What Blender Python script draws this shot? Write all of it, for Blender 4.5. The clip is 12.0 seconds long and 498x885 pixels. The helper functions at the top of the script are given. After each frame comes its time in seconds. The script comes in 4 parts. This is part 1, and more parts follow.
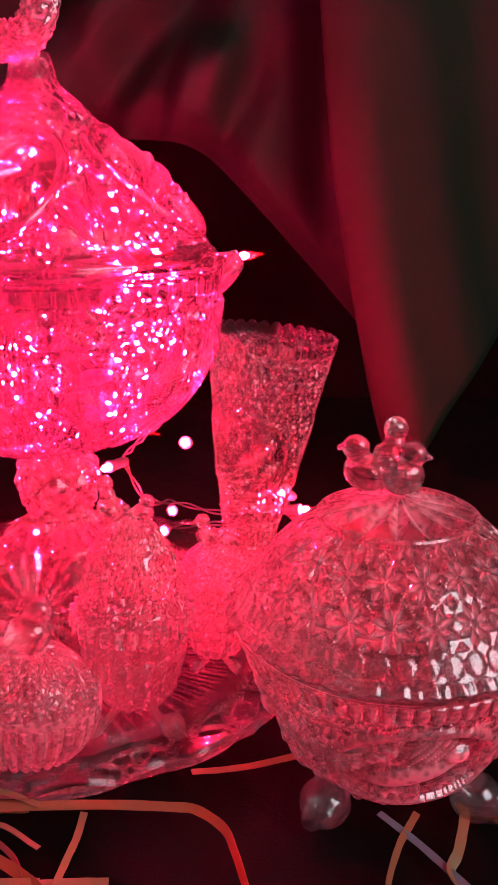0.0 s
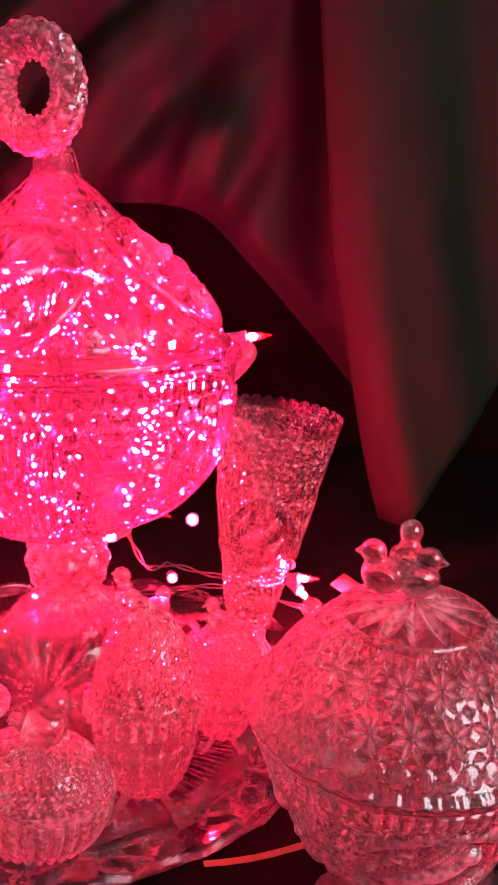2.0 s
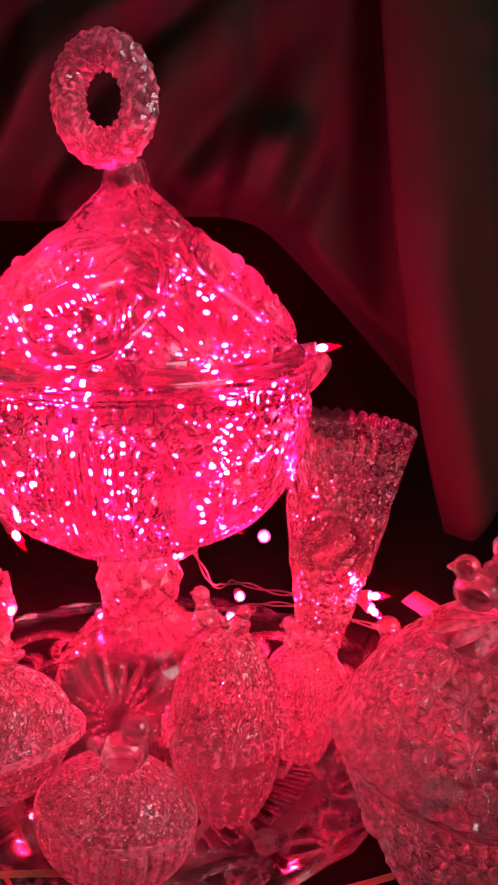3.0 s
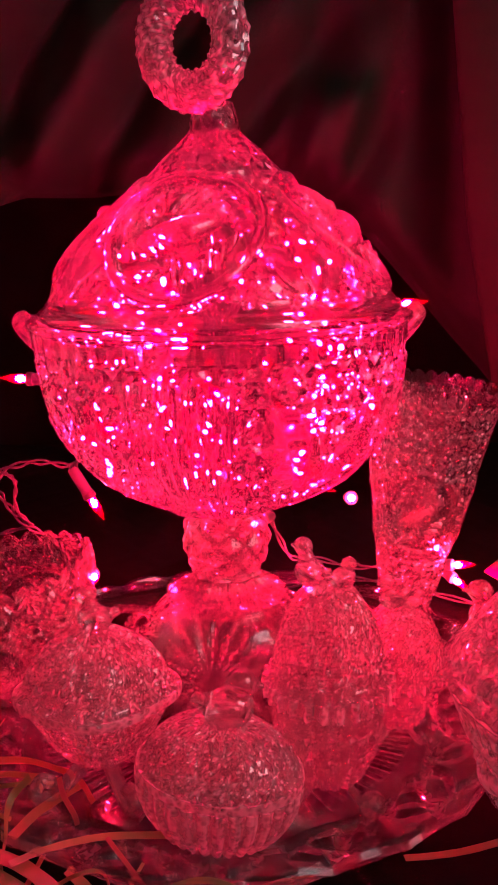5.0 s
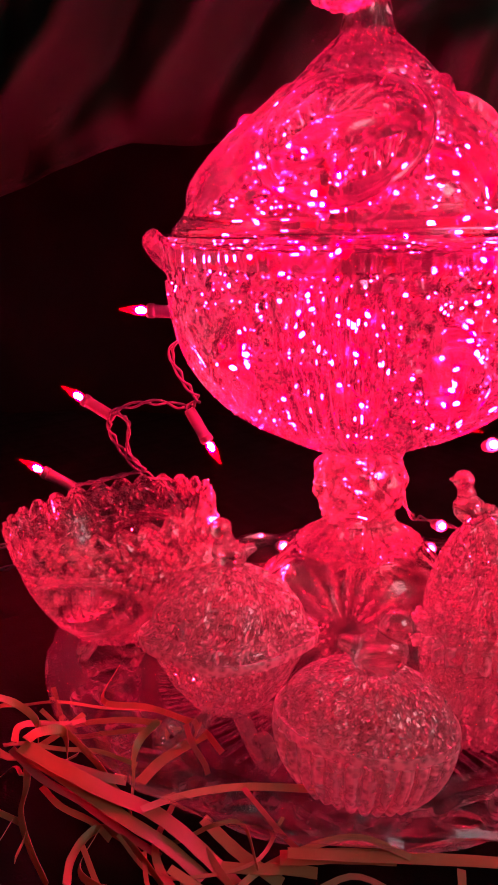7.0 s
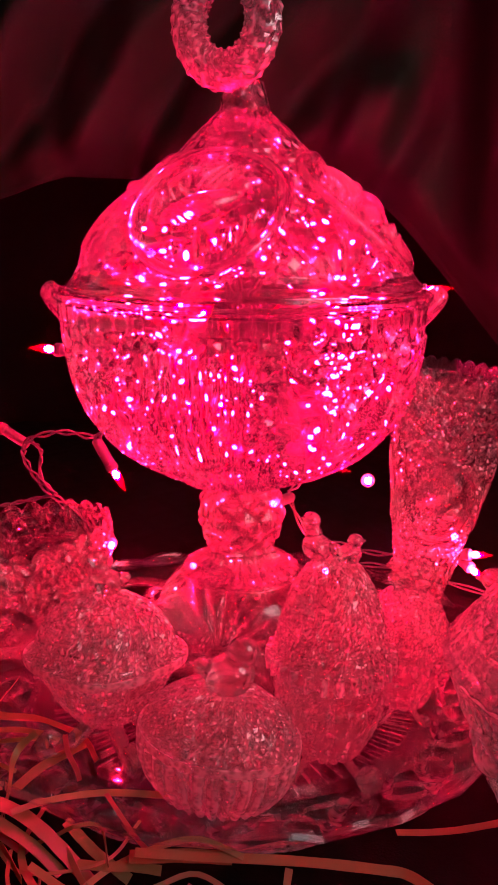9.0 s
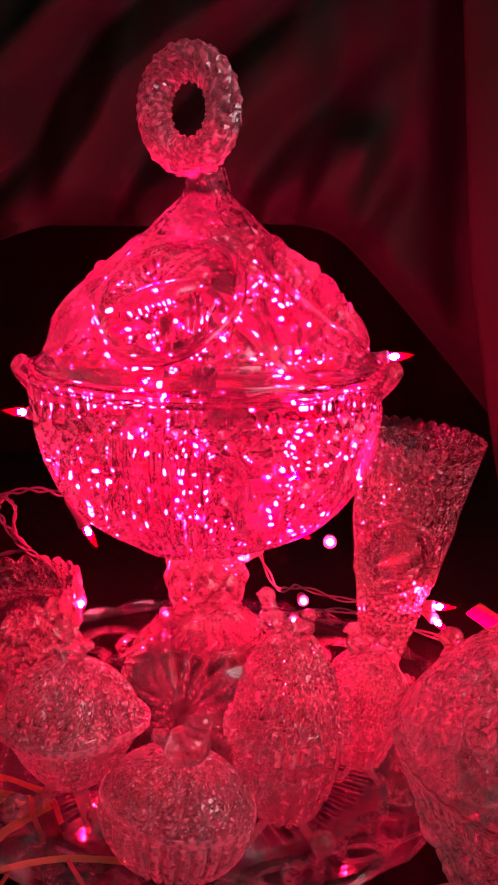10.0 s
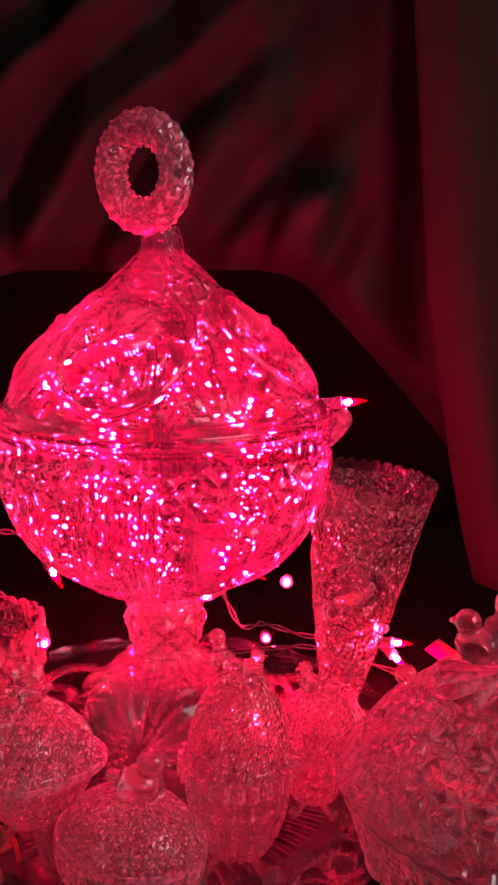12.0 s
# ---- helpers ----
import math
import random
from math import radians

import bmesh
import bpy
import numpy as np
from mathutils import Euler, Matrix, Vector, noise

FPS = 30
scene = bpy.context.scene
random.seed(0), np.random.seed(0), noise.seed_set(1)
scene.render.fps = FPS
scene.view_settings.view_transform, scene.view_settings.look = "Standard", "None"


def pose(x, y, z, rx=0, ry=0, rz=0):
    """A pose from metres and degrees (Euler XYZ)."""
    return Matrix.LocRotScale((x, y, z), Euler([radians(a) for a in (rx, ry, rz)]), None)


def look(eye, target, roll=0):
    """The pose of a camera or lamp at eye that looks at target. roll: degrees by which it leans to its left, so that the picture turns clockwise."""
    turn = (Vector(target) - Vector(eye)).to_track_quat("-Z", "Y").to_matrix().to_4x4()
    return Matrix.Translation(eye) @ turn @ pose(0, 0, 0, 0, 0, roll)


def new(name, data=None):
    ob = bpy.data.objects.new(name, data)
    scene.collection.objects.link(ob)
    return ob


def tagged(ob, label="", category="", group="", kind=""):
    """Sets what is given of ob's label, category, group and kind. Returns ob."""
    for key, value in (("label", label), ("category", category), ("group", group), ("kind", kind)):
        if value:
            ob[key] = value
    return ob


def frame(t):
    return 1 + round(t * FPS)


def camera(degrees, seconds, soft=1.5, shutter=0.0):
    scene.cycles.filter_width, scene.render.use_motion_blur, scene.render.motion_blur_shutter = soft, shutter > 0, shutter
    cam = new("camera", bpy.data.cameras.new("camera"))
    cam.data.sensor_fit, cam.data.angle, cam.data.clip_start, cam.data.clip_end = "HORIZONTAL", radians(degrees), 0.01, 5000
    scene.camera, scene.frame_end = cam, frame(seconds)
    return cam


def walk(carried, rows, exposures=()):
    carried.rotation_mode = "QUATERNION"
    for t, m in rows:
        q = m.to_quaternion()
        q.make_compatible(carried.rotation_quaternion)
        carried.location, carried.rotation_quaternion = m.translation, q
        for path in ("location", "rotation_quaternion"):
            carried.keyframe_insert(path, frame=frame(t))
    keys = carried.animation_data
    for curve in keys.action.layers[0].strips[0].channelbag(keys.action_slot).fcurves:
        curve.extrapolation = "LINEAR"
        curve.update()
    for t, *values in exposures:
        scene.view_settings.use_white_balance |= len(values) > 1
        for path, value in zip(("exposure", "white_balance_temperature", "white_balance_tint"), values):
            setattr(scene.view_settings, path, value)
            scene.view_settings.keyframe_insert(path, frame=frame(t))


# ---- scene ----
cam = camera(31.3, 12.0, 1.1)
METRES, EYE, TILT, LEAN, TURN = 0.55, 0.28, -17.0, 0.0, 0.0
ROWS = [
    (0.0, 0.0, 0.0, 0.0, 0.0, 0.0, 0.0),
    (0.5, 0.0029, 0.0108, -0.0413, -0.49, -0.33, 0.02),
    (1.0, -0.0186, 0.0034, -0.0164, -0.52, 0.01, -0.16),
    (1.5, -0.0204, -0.0171, 0.038, -1.14, 0.66, -0.17),
    (2.0, -0.0425, -0.017, 0.0674, -1.96, 1.19, -0.96),
    (2.5, -0.0632, 0.0011, 0.0765, -0.49, 1.83, -1.32),
    (3.0, -0.0762, 0.008, 0.0656, 0.67, 2.2, -0.24),
    (5.0, -0.1388, 0.0357, 0.0159, 2.46, 2.67, 0.52),
    (5.5, -0.1913, 0.0872, 0.0051, 4.36, 2.53, -0.3),
    (6.0, -0.2244, 0.1158, -0.0156, 5.72, 2.25, -0.78),
    (6.5, -0.2188, 0.1126, -0.0436, 6.13, 2.32, -0.89),
    (8.5, -0.1636, 0.0382, 0.0122, 5.67, 2.03, -2.04),
    (9.0, -0.113, 0.026, -0.001, 5.11, 2.22, -2.16),
    (9.5, -0.1136, -0.0241, 0.0884, 5.0, 2.47, -2.45),
    (10.0, -0.0812, -0.0052, 0.063, 4.74, 2.52, -2.33),
    (10.5, -0.0851, 0.0322, 0.0065, 4.6, 2.47, -2.45),
    (11.0, -0.0758, 0.0055, 0.0076, 4.46, 2.75, -2.36),
    (11.5, -0.0657, -0.0377, 0.0777, 4.42, 4.0, -2.2),
    (12.0, -0.0433, -0.0384, 0.079, 4.09, 4.42, -1.99),
]
walk(cam, [(t, pose(0, 0, EYE, TILT, LEAN, TURN) @ pose(METRES * x, METRES * y, METRES * z, 90 + pitch, roll, yaw)) for t, x, y, z, yaw, pitch, roll in ROWS],
     [(0.0, 0.72, 5600, 12), (1.0, 0.95, 5600, 12), (2.2, 0.85, 5600, 12), (3.0, 0.22, 5900, 22), (5.0, 0.0, 6300, 30), (8.5, 0.04, 6300, 30),
      (10.5, -0.16, 6300, 32), (12.0, -0.18, 6300, 30)])

scene.cycles.max_bounces, scene.cycles.transmission_bounces, scene.cycles.transparent_max_bounces = 16, 14, 32

# ---------------------------------------------------------------- light
world = bpy.data.worlds.new("room_air")
scene.world = world
world.use_nodes = True
world.node_tree.nodes["Background"].inputs[0].default_value = (0.55, 0.62, 0.58, 1)
world.node_tree.nodes["Background"].inputs[1].default_value = 0.03

LED_RED = (1.0, 0.0070, 0.075)
BULB_RED = (1.0, 0.0080, 0.040)
LED_POWER = 3000.0

# white room light inferred from the upper right; its source is unseen
lamp = bpy.data.lights.new("room_light", "AREA")
lamp.shape, lamp.size, lamp.size_y = "RECTANGLE", 0.9, 0.9
lamp.energy, lamp.color = 3.7, (1.0, 0.98, 0.90)
lamp_ob = new("room_light", lamp)
lamp_ob.matrix_world = look((1.0, -0.35, 0.88), (0.05, 0.45, 0.1))
tagged(lamp_ob, "soft white room light from the upper right, source unseen", "lamp", kind="structure")


# ---------------------------------------------------------------- materials
def material(name):
    m = bpy.data.materials.new(name)
    m.use_nodes = True
    m.node_tree.nodes.clear()
    return m, m.node_tree.nodes, m.node_tree.links


def glass_material(name, clear=0.45, cloud=0.10, rough=0.03, gloss=0.12, ior=1.45, cell=420.0, chip=0.5, least=0.16):
    """Pressed glass: clear body, refracting and glossy facets, and a little cloud from its fine relief.
    cell: small chipped facets in a metre; chip: how far they turn the surface where the relief is cut; least: cloud
    left where nothing is marked."""
    m, n, l = material(name)
    out = n.new("ShaderNodeOutputMaterial")
    co = n.new("ShaderNodeTexCoord")
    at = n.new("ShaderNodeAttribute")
    at.attribute_name = "frost_glint"
    chips = n.new("ShaderNodeTexVoronoi")
    chips.inputs["Scale"].default_value = cell
    l.new(co.outputs["Object"], chips.inputs["Vector"])
    turn = n.new("ShaderNodeMapRange")
    turn.inputs[3].default_value, turn.inputs[4].default_value = 0.08 * chip, chip
    l.new(at.outputs["Fac"], turn.inputs[0])
    relief = n.new("ShaderNodeBump")
    relief.inputs["Distance"].default_value = 0.35 / cell
    l.new(turn.outputs[0], relief.inputs["Strength"])
    l.new(chips.outputs["Distance"], relief.inputs["Height"])
    g = n.new("ShaderNodeBsdfGlass")
    g.inputs["Color"].default_value = (0.98, 0.98, 0.98, 1)
    g.inputs["Roughness"].default_value = rough
    g.inputs["IOR"].default_value = ior
    tr = n.new("ShaderNodeBsdfTransparent")
    tr.inputs["Color"].default_value = (0.97, 0.97, 0.97, 1)
    gl = n.new("ShaderNodeBsdfGlossy")
    gl.inputs["Color"].default_value = (0.95, 0.95, 0.95, 1)
    gl.inputs["Roughness"].default_value = 0.09
    l.new(relief.outputs[0], g.inputs["Normal"])
    l.new(relief.outputs[0], gl.inputs["Normal"])
    df = n.new("ShaderNodeBsdfDiffuse")
    df.inputs["Color"].default_value = (0.88, 0.88, 0.88, 1)
    tl = n.new("ShaderNodeBsdfTranslucent")
    tl.inputs["Color"].default_value = (0.88, 0.88, 0.88, 1)
    mx = [n.new("ShaderNodeMixShader") for _ in range(4)]
    mx[0].inputs[0].default_value = clear
    l.new(g.outputs[0], mx[0].inputs[1])
    l.new(tr.outputs[0], mx[0].inputs[2])
    mx[1].inputs[0].default_value = gloss
    l.new(mx[0].outputs[0], mx[1].inputs[1])
    l.new(gl.outputs[0], mx[1].inputs[2])
    mx[2].inputs[0].default_value = 0.5
    l.new(df.outputs[0], mx[2].inputs[1])
    l.new(tl.outputs[0], mx[2].inputs[2])
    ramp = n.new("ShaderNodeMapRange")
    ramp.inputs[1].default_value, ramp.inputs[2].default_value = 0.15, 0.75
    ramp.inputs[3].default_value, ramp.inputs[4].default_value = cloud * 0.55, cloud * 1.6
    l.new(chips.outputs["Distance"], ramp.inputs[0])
    # more cloud on marked facets: bird frosting, and facet glints painted as cloud
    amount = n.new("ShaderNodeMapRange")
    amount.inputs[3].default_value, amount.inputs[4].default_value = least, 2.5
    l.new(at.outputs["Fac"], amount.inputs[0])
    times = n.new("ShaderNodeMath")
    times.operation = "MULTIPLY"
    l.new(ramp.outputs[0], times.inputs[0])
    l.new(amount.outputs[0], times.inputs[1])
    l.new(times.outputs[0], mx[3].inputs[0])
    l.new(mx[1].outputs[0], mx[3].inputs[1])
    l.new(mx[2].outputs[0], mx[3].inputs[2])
    l.new(mx[3].outputs[0], out.inputs[0])
    return m


def inner_glass_material(name):
    """The smooth inside of a glass wall: clear, with a faint gloss."""
    m, n, l = material(name)
    out = n.new("ShaderNodeOutputMaterial")
    tr = n.new("ShaderNodeBsdfTransparent")
    tr.inputs["Color"].default_value = (0.97, 0.97, 0.97, 1)
    gl = n.new("ShaderNodeBsdfGlossy")
    gl.inputs["Roughness"].default_value = 0.02
    mx = n.new("ShaderNodeMixShader")
    mx.inputs[0].default_value = 0.06
    l.new(tr.outputs[0], mx.inputs[1])
    l.new(gl.outputs[0], mx.inputs[2])
    l.new(mx.outputs[0], out.inputs[0])
    return m


def cloth_material(name, colour, other, rough=0.85, weave=900, sheen=0.0, shine=0.3):
    m, n, l = material(name)
    out = n.new("ShaderNodeOutputMaterial")
    p = n.new("ShaderNodeBsdfPrincipled")
    p.inputs["Roughness"].default_value = rough
    p.inputs["Sheen Weight"].default_value = sheen
    p.inputs["Specular IOR Level"].default_value = shine
    co = n.new("ShaderNodeTexCoord")
    big = n.new("ShaderNodeTexNoise")
    big.inputs["Scale"].default_value = 7
    big.inputs["Detail"].default_value = 6
    fine = n.new("ShaderNodeTexNoise")
    fine.inputs["Scale"].default_value = weave
    mixc = n.new("ShaderNodeMix")
    mixc.data_type = "RGBA"
    mixc.inputs[6].default_value = (*colour, 1)
    mixc.inputs[7].default_value = (*other, 1)
    l.new(co.outputs["Object"], big.inputs["Vector"])
    l.new(co.outputs["Object"], fine.inputs["Vector"])
    l.new(big.outputs[0], mixc.inputs[0])
    l.new(mixc.outputs[2], p.inputs["Base Color"])
    b = n.new("ShaderNodeBump")
    b.inputs["Strength"].default_value = 0.35
    b.inputs["Distance"].default_value = 0.0008
    l.new(fine.outputs[0], b.inputs["Height"])
    l.new(b.outputs[0], p.inputs["Normal"])
    l.new(p.outputs[0], out.inputs[0])
    return m


def plain_material(name, colour, rough=0.5, alpha_tint=None, through_fac=0.0):
    m, n, l = material(name)
    out = n.new("ShaderNodeOutputMaterial")
    p = n.new("ShaderNodeBsdfPrincipled")
    p.inputs["Roughness"].default_value = rough
    co = n.new("ShaderNodeTexCoord")
    nz = n.new("ShaderNodeTexNoise")
    nz.inputs["Scale"].default_value = 90
    nz.inputs["Detail"].default_value = 5
    mixc = n.new("ShaderNodeMix")
    mixc.data_type = "RGBA"
    mixc.inputs[6].default_value = (*[c * 0.8 for c in colour], 1)
    mixc.inputs[7].default_value = (*[min(1, c * 1.15) for c in colour], 1)
    l.new(co.outputs["Object"], nz.inputs["Vector"])
    l.new(nz.outputs[0], mixc.inputs[0])
    l.new(mixc.outputs[2], p.inputs["Base Color"])
    if alpha_tint:
        t = n.new("ShaderNodeBsdfTransparent")
        t.inputs[0].default_value = (*alpha_tint, 1)
        mx = n.new("ShaderNodeMixShader")
        mx.inputs[0].default_value = through_fac
        l.new(p.outputs[0], mx.inputs[1])
        l.new(t.outputs[0], mx.inputs[2])
        l.new(mx.outputs[0], out.inputs[0])
    else:
        l.new(p.outputs[0], out.inputs[0])
    return m


def paper_material(name, colour, other):
    """Thin shiny paper strip that lets some light through, with a faint film of colours."""
    m, n, l = material(name)
    out = n.new("ShaderNodeOutputMaterial")
    p = n.new("ShaderNodeBsdfPrincipled")
    p.inputs["Roughness"].default_value = 0.38
    p.inputs["Thin Film Thickness"].default_value = 380
    p.inputs["Thin Film IOR"].default_value = 1.7
    t = n.new("ShaderNodeBsdfTranslucent")
    co = n.new("ShaderNodeTexCoord")
    nz = n.new("ShaderNodeTexNoise")
    nz.inputs["Scale"].default_value = 60
    nz.inputs["Detail"].default_value = 6
    info = n.new("ShaderNodeObjectInfo")
    add = n.new("ShaderNodeMath")
    add.operation = "MULTIPLY_ADD"
    add.inputs[1].default_value = 0.6
    mixc = n.new("ShaderNodeMix")
    mixc.data_type = "RGBA"
    mixc.inputs[6].default_value = (*colour, 1)
    mixc.inputs[7].default_value = (*other, 1)
    l.new(co.outputs["Object"], nz.inputs["Vector"])
    l.new(nz.outputs[0], add.inputs[0])
    half = n.new("ShaderNodeMath")
    half.operation = "MULTIPLY"
    half.inputs[1].default_value = 0.45
    l.new(info.outputs["Random"], half.inputs[0])
    l.new(half.outputs[0], add.inputs[2])
    l.new(add.outputs[0], mixc.inputs[0])
    l.new(mixc.outputs[2], p.inputs["Base Color"])
    l.new(mixc.outputs[2], t.inputs["Color"])
    b = n.new("ShaderNodeBump")
    b.inputs["Strength"].default_value = 0.5
    b.inputs["Distance"].default_value = 0.001
    l.new(nz.outputs[0], b.inputs["Height"])
    l.new(b.outputs[0], p.inputs["Normal"])
    mx = n.new("ShaderNodeMixShader")
    mx.inputs[0].default_value = 0.3
    l.new(p.outputs[0], mx.inputs[1])
    l.new(t.outputs[0], mx.inputs[2])
    l.new(mx.outputs[0], out.inputs[0])
    return m


def glow_material(name, colour, power):
    m, n, l = material(name)
    out = n.new("ShaderNodeOutputMaterial")
    e = n.new("ShaderNodeEmission")
    e.inputs[0].default_value = (*colour, 1)
    e.inputs[1].default_value = power
    l.new(e.outputs[0], out.inputs[0])
    return m


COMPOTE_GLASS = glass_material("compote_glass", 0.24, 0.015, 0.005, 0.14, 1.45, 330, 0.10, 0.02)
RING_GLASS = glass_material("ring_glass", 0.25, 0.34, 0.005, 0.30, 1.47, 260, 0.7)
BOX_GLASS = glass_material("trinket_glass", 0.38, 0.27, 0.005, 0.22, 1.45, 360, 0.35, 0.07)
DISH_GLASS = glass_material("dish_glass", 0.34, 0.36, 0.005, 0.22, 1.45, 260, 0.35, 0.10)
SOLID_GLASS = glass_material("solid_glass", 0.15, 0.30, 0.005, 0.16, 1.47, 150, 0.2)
# compote glass with more cloud, which puts brightness into the foot and stem
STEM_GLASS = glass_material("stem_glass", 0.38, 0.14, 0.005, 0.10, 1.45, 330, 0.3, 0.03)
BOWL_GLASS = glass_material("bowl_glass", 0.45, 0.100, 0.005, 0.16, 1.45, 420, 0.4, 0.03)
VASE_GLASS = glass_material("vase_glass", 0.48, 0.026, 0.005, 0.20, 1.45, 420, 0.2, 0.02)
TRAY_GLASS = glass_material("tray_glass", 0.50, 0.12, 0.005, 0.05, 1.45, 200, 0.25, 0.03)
INNER_GLASS = inner_glass_material("glass_inside")
CUT_GLASS = (COMPOTE_GLASS, RING_GLASS, BOX_GLASS, DISH_GLASS, STEM_GLASS, BOWL_GLASS, VASE_GLASS, TRAY_GLASS)
BLACK_CLOTH = cloth_material("black_cloth", (0.0045, 0.0040, 0.0040), (0.008, 0.007, 0.007), 1.0, 900, 0.0, 0.08)
DRAPE_CLOTH = cloth_material("olive_drape", (0.0070, 0.019, 0.011), (0.0135, 0.032, 0.018), 0.8, 700, 0.0)
PANEL_CLOTH = cloth_material("green_drape", (0.010, 0.022, 0.010), (0.018, 0.033, 0.016), 0.8, 700, 0.0)
WALL_PAINT = plain_material("wall_paint", (0.45, 0.44, 0.42), 0.8)
CABLE = plain_material("pale_cable", (0.075, 0.105, 0.10), 0.45)
# darkened copy of the socket colour, to dim the heap inside the compote
DARK_SOCKET = plain_material("dark_socket", (0.02, 0.022, 0.02), 0.5)
SOCKET = plain_material("pale_socket", (0.085, 0.125, 0.12), 0.4)
LENS = plain_material("red_lens", (0.5, 0.008, 0.010), 0.15, (1.0, 0.92, 0.92), 0.85)
LED = glow_material("led_core", BULB_RED, 1.25 * LED_POWER)
LED_SMALL = glow_material("small_led_core", LED_RED, 2.3 * LED_POWER)
PAPER = paper_material("straw_paper", (0.62, 0.16, 0.04), (0.70, 0.50, 0.26))
PAPER_BLUE = paper_material("blue_paper", (0.10, 0.35, 0.50), (0.45, 0.62, 0.66))
PAPER_PINK = paper_material("pink_paper", (0.70, 0.06, 0.10), (0.78, 0.35, 0.30))


# ---------------------------------------------------------------- mesh tools
def mesh_of(name, verts, faces, inside=None, smooth=True):
    """A mesh; inside: first and last of the faces that line the inside of a wall."""
    me = bpy.data.meshes.new(name)
    me.from_pydata([tuple(v) for v in verts], [], faces)
    if smooth:
        me.polygons.foreach_set("use_smooth", [True] * len(me.polygons))
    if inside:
        a, b, frost_glint = inside
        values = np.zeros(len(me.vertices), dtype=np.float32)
        values[:len(frost_glint)] = frost_glint
        me.attributes.new("frost_glint", "FLOAT", "POINT").data.foreach_set("value", values)
        me.polygons.foreach_set("material_index", [1 if a <= k < b else 0 for k in range(len(me.polygons))])
        if b > a:
            me["lined"] = 1
    me.update()
    return me


def faceted(ob):
    """Leaves the cut outside of a glass wall in flat facets."""
    ob.data.polygons.foreach_set("use_smooth", [p.material_index == 1 for p in ob.data.polygons])
    return ob


def part(name, me, mat, parent, label=""):
    if isinstance(me, bmesh.types.BMesh):
        data = bpy.data.meshes.new(name)
        me.to_mesh(data)
        me.free()
        me = data
    if not me.materials:
        me.materials.append(mat)
        if "lined" in me:
            me.materials.append(INNER_GLASS)
    ob = new(name, me)
    ob.parent = parent
    if label:
        tagged(ob, label)
    return faceted(ob) if mat in CUT_GLASS else ob


def thing(name, at, label, category, group="", turn=0.0, kind="", lean=(0, 0)):
    ob = new(name)
    ob.empty_display_size = 0.02
    ob.matrix_basis = pose(*at, lean[0], lean[1], turn)
    return tagged(ob, label, category, group, kind)


def spline(points, count):
    """Points of a smooth curve through the given ones."""
    p = np.array(points, float)
    p = np.vstack([2 * p[0] - p[1], p, 2 * p[-1] - p[-2]])
    n = len(p) - 3
    out = []
    for u in np.linspace(0, n - 1e-6, count):
        i = int(u)
        t = u - i
        a, b, c, d = p[i:i + 4]
        out.append(0.5 * (2 * b + (c - a) * t + (2 * a - 5 * b + 4 * c - d) * t * t + (3 * b - a - 3 * c + d) * t ** 3))
    return np.array(out)


def tube(points, radius, sides=7, count=None, tip=1.0):
    """A round tube along a smooth path, as verts and faces."""
    p = spline(points, count or len(points) * 6)
    d = np.gradient(p, axis=0)
    d /= np.linalg.norm(d, axis=1)[:, None] + 1e-12
    up = np.array([0.13, 0.21, 0.97])
    verts, faces = [], []
    for i in range(len(p)):
        a = np.cross(d[i], up)
        a /= np.linalg.norm(a) + 1e-9
        b = np.cross(d[i], a)
        r = radius * (1 + (tip - 1) * i / (len(p) - 1))
        for k in range(sides):
            w = 2 * math.pi * k / sides
            verts.append(p[i] + r * (math.cos(w) * a + math.sin(w) * b))
    for i in range(len(p) - 1):
        for k in range(sides):
            k2 = (k + 1) % sides
            faces.append((i * sides + k, i * sides + k2, (i + 1) * sides + k2, (i + 1) * sides + k))
    faces.append(tuple(range(sides))[::-1])
    faces.append(tuple((len(p) - 1) * sides + k for k in range(sides)))
    return verts, faces


def joined(pieces):
    verts, faces = [], []
    for v, f in pieces:
        n = len(verts)
        verts += list(v)
        faces += [tuple(i + n for i in q) for q in f]
    return verts, faces


def facet_glint(h, T, S, R, uneven=0.6):
    """How cloudy each pressed facet is, 0 to 1: the cut facets' catching of light, put in as cloud. Facets that lean
    different ways get different amounts; uneven: how much.
    """
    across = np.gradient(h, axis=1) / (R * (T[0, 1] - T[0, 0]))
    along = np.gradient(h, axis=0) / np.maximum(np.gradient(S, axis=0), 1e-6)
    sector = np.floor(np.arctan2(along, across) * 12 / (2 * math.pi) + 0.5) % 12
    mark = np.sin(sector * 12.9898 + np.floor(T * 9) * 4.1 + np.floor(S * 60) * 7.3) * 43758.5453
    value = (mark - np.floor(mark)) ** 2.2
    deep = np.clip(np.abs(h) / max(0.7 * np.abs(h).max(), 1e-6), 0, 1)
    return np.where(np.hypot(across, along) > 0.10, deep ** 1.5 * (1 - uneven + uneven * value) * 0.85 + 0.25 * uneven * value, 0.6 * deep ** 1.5)


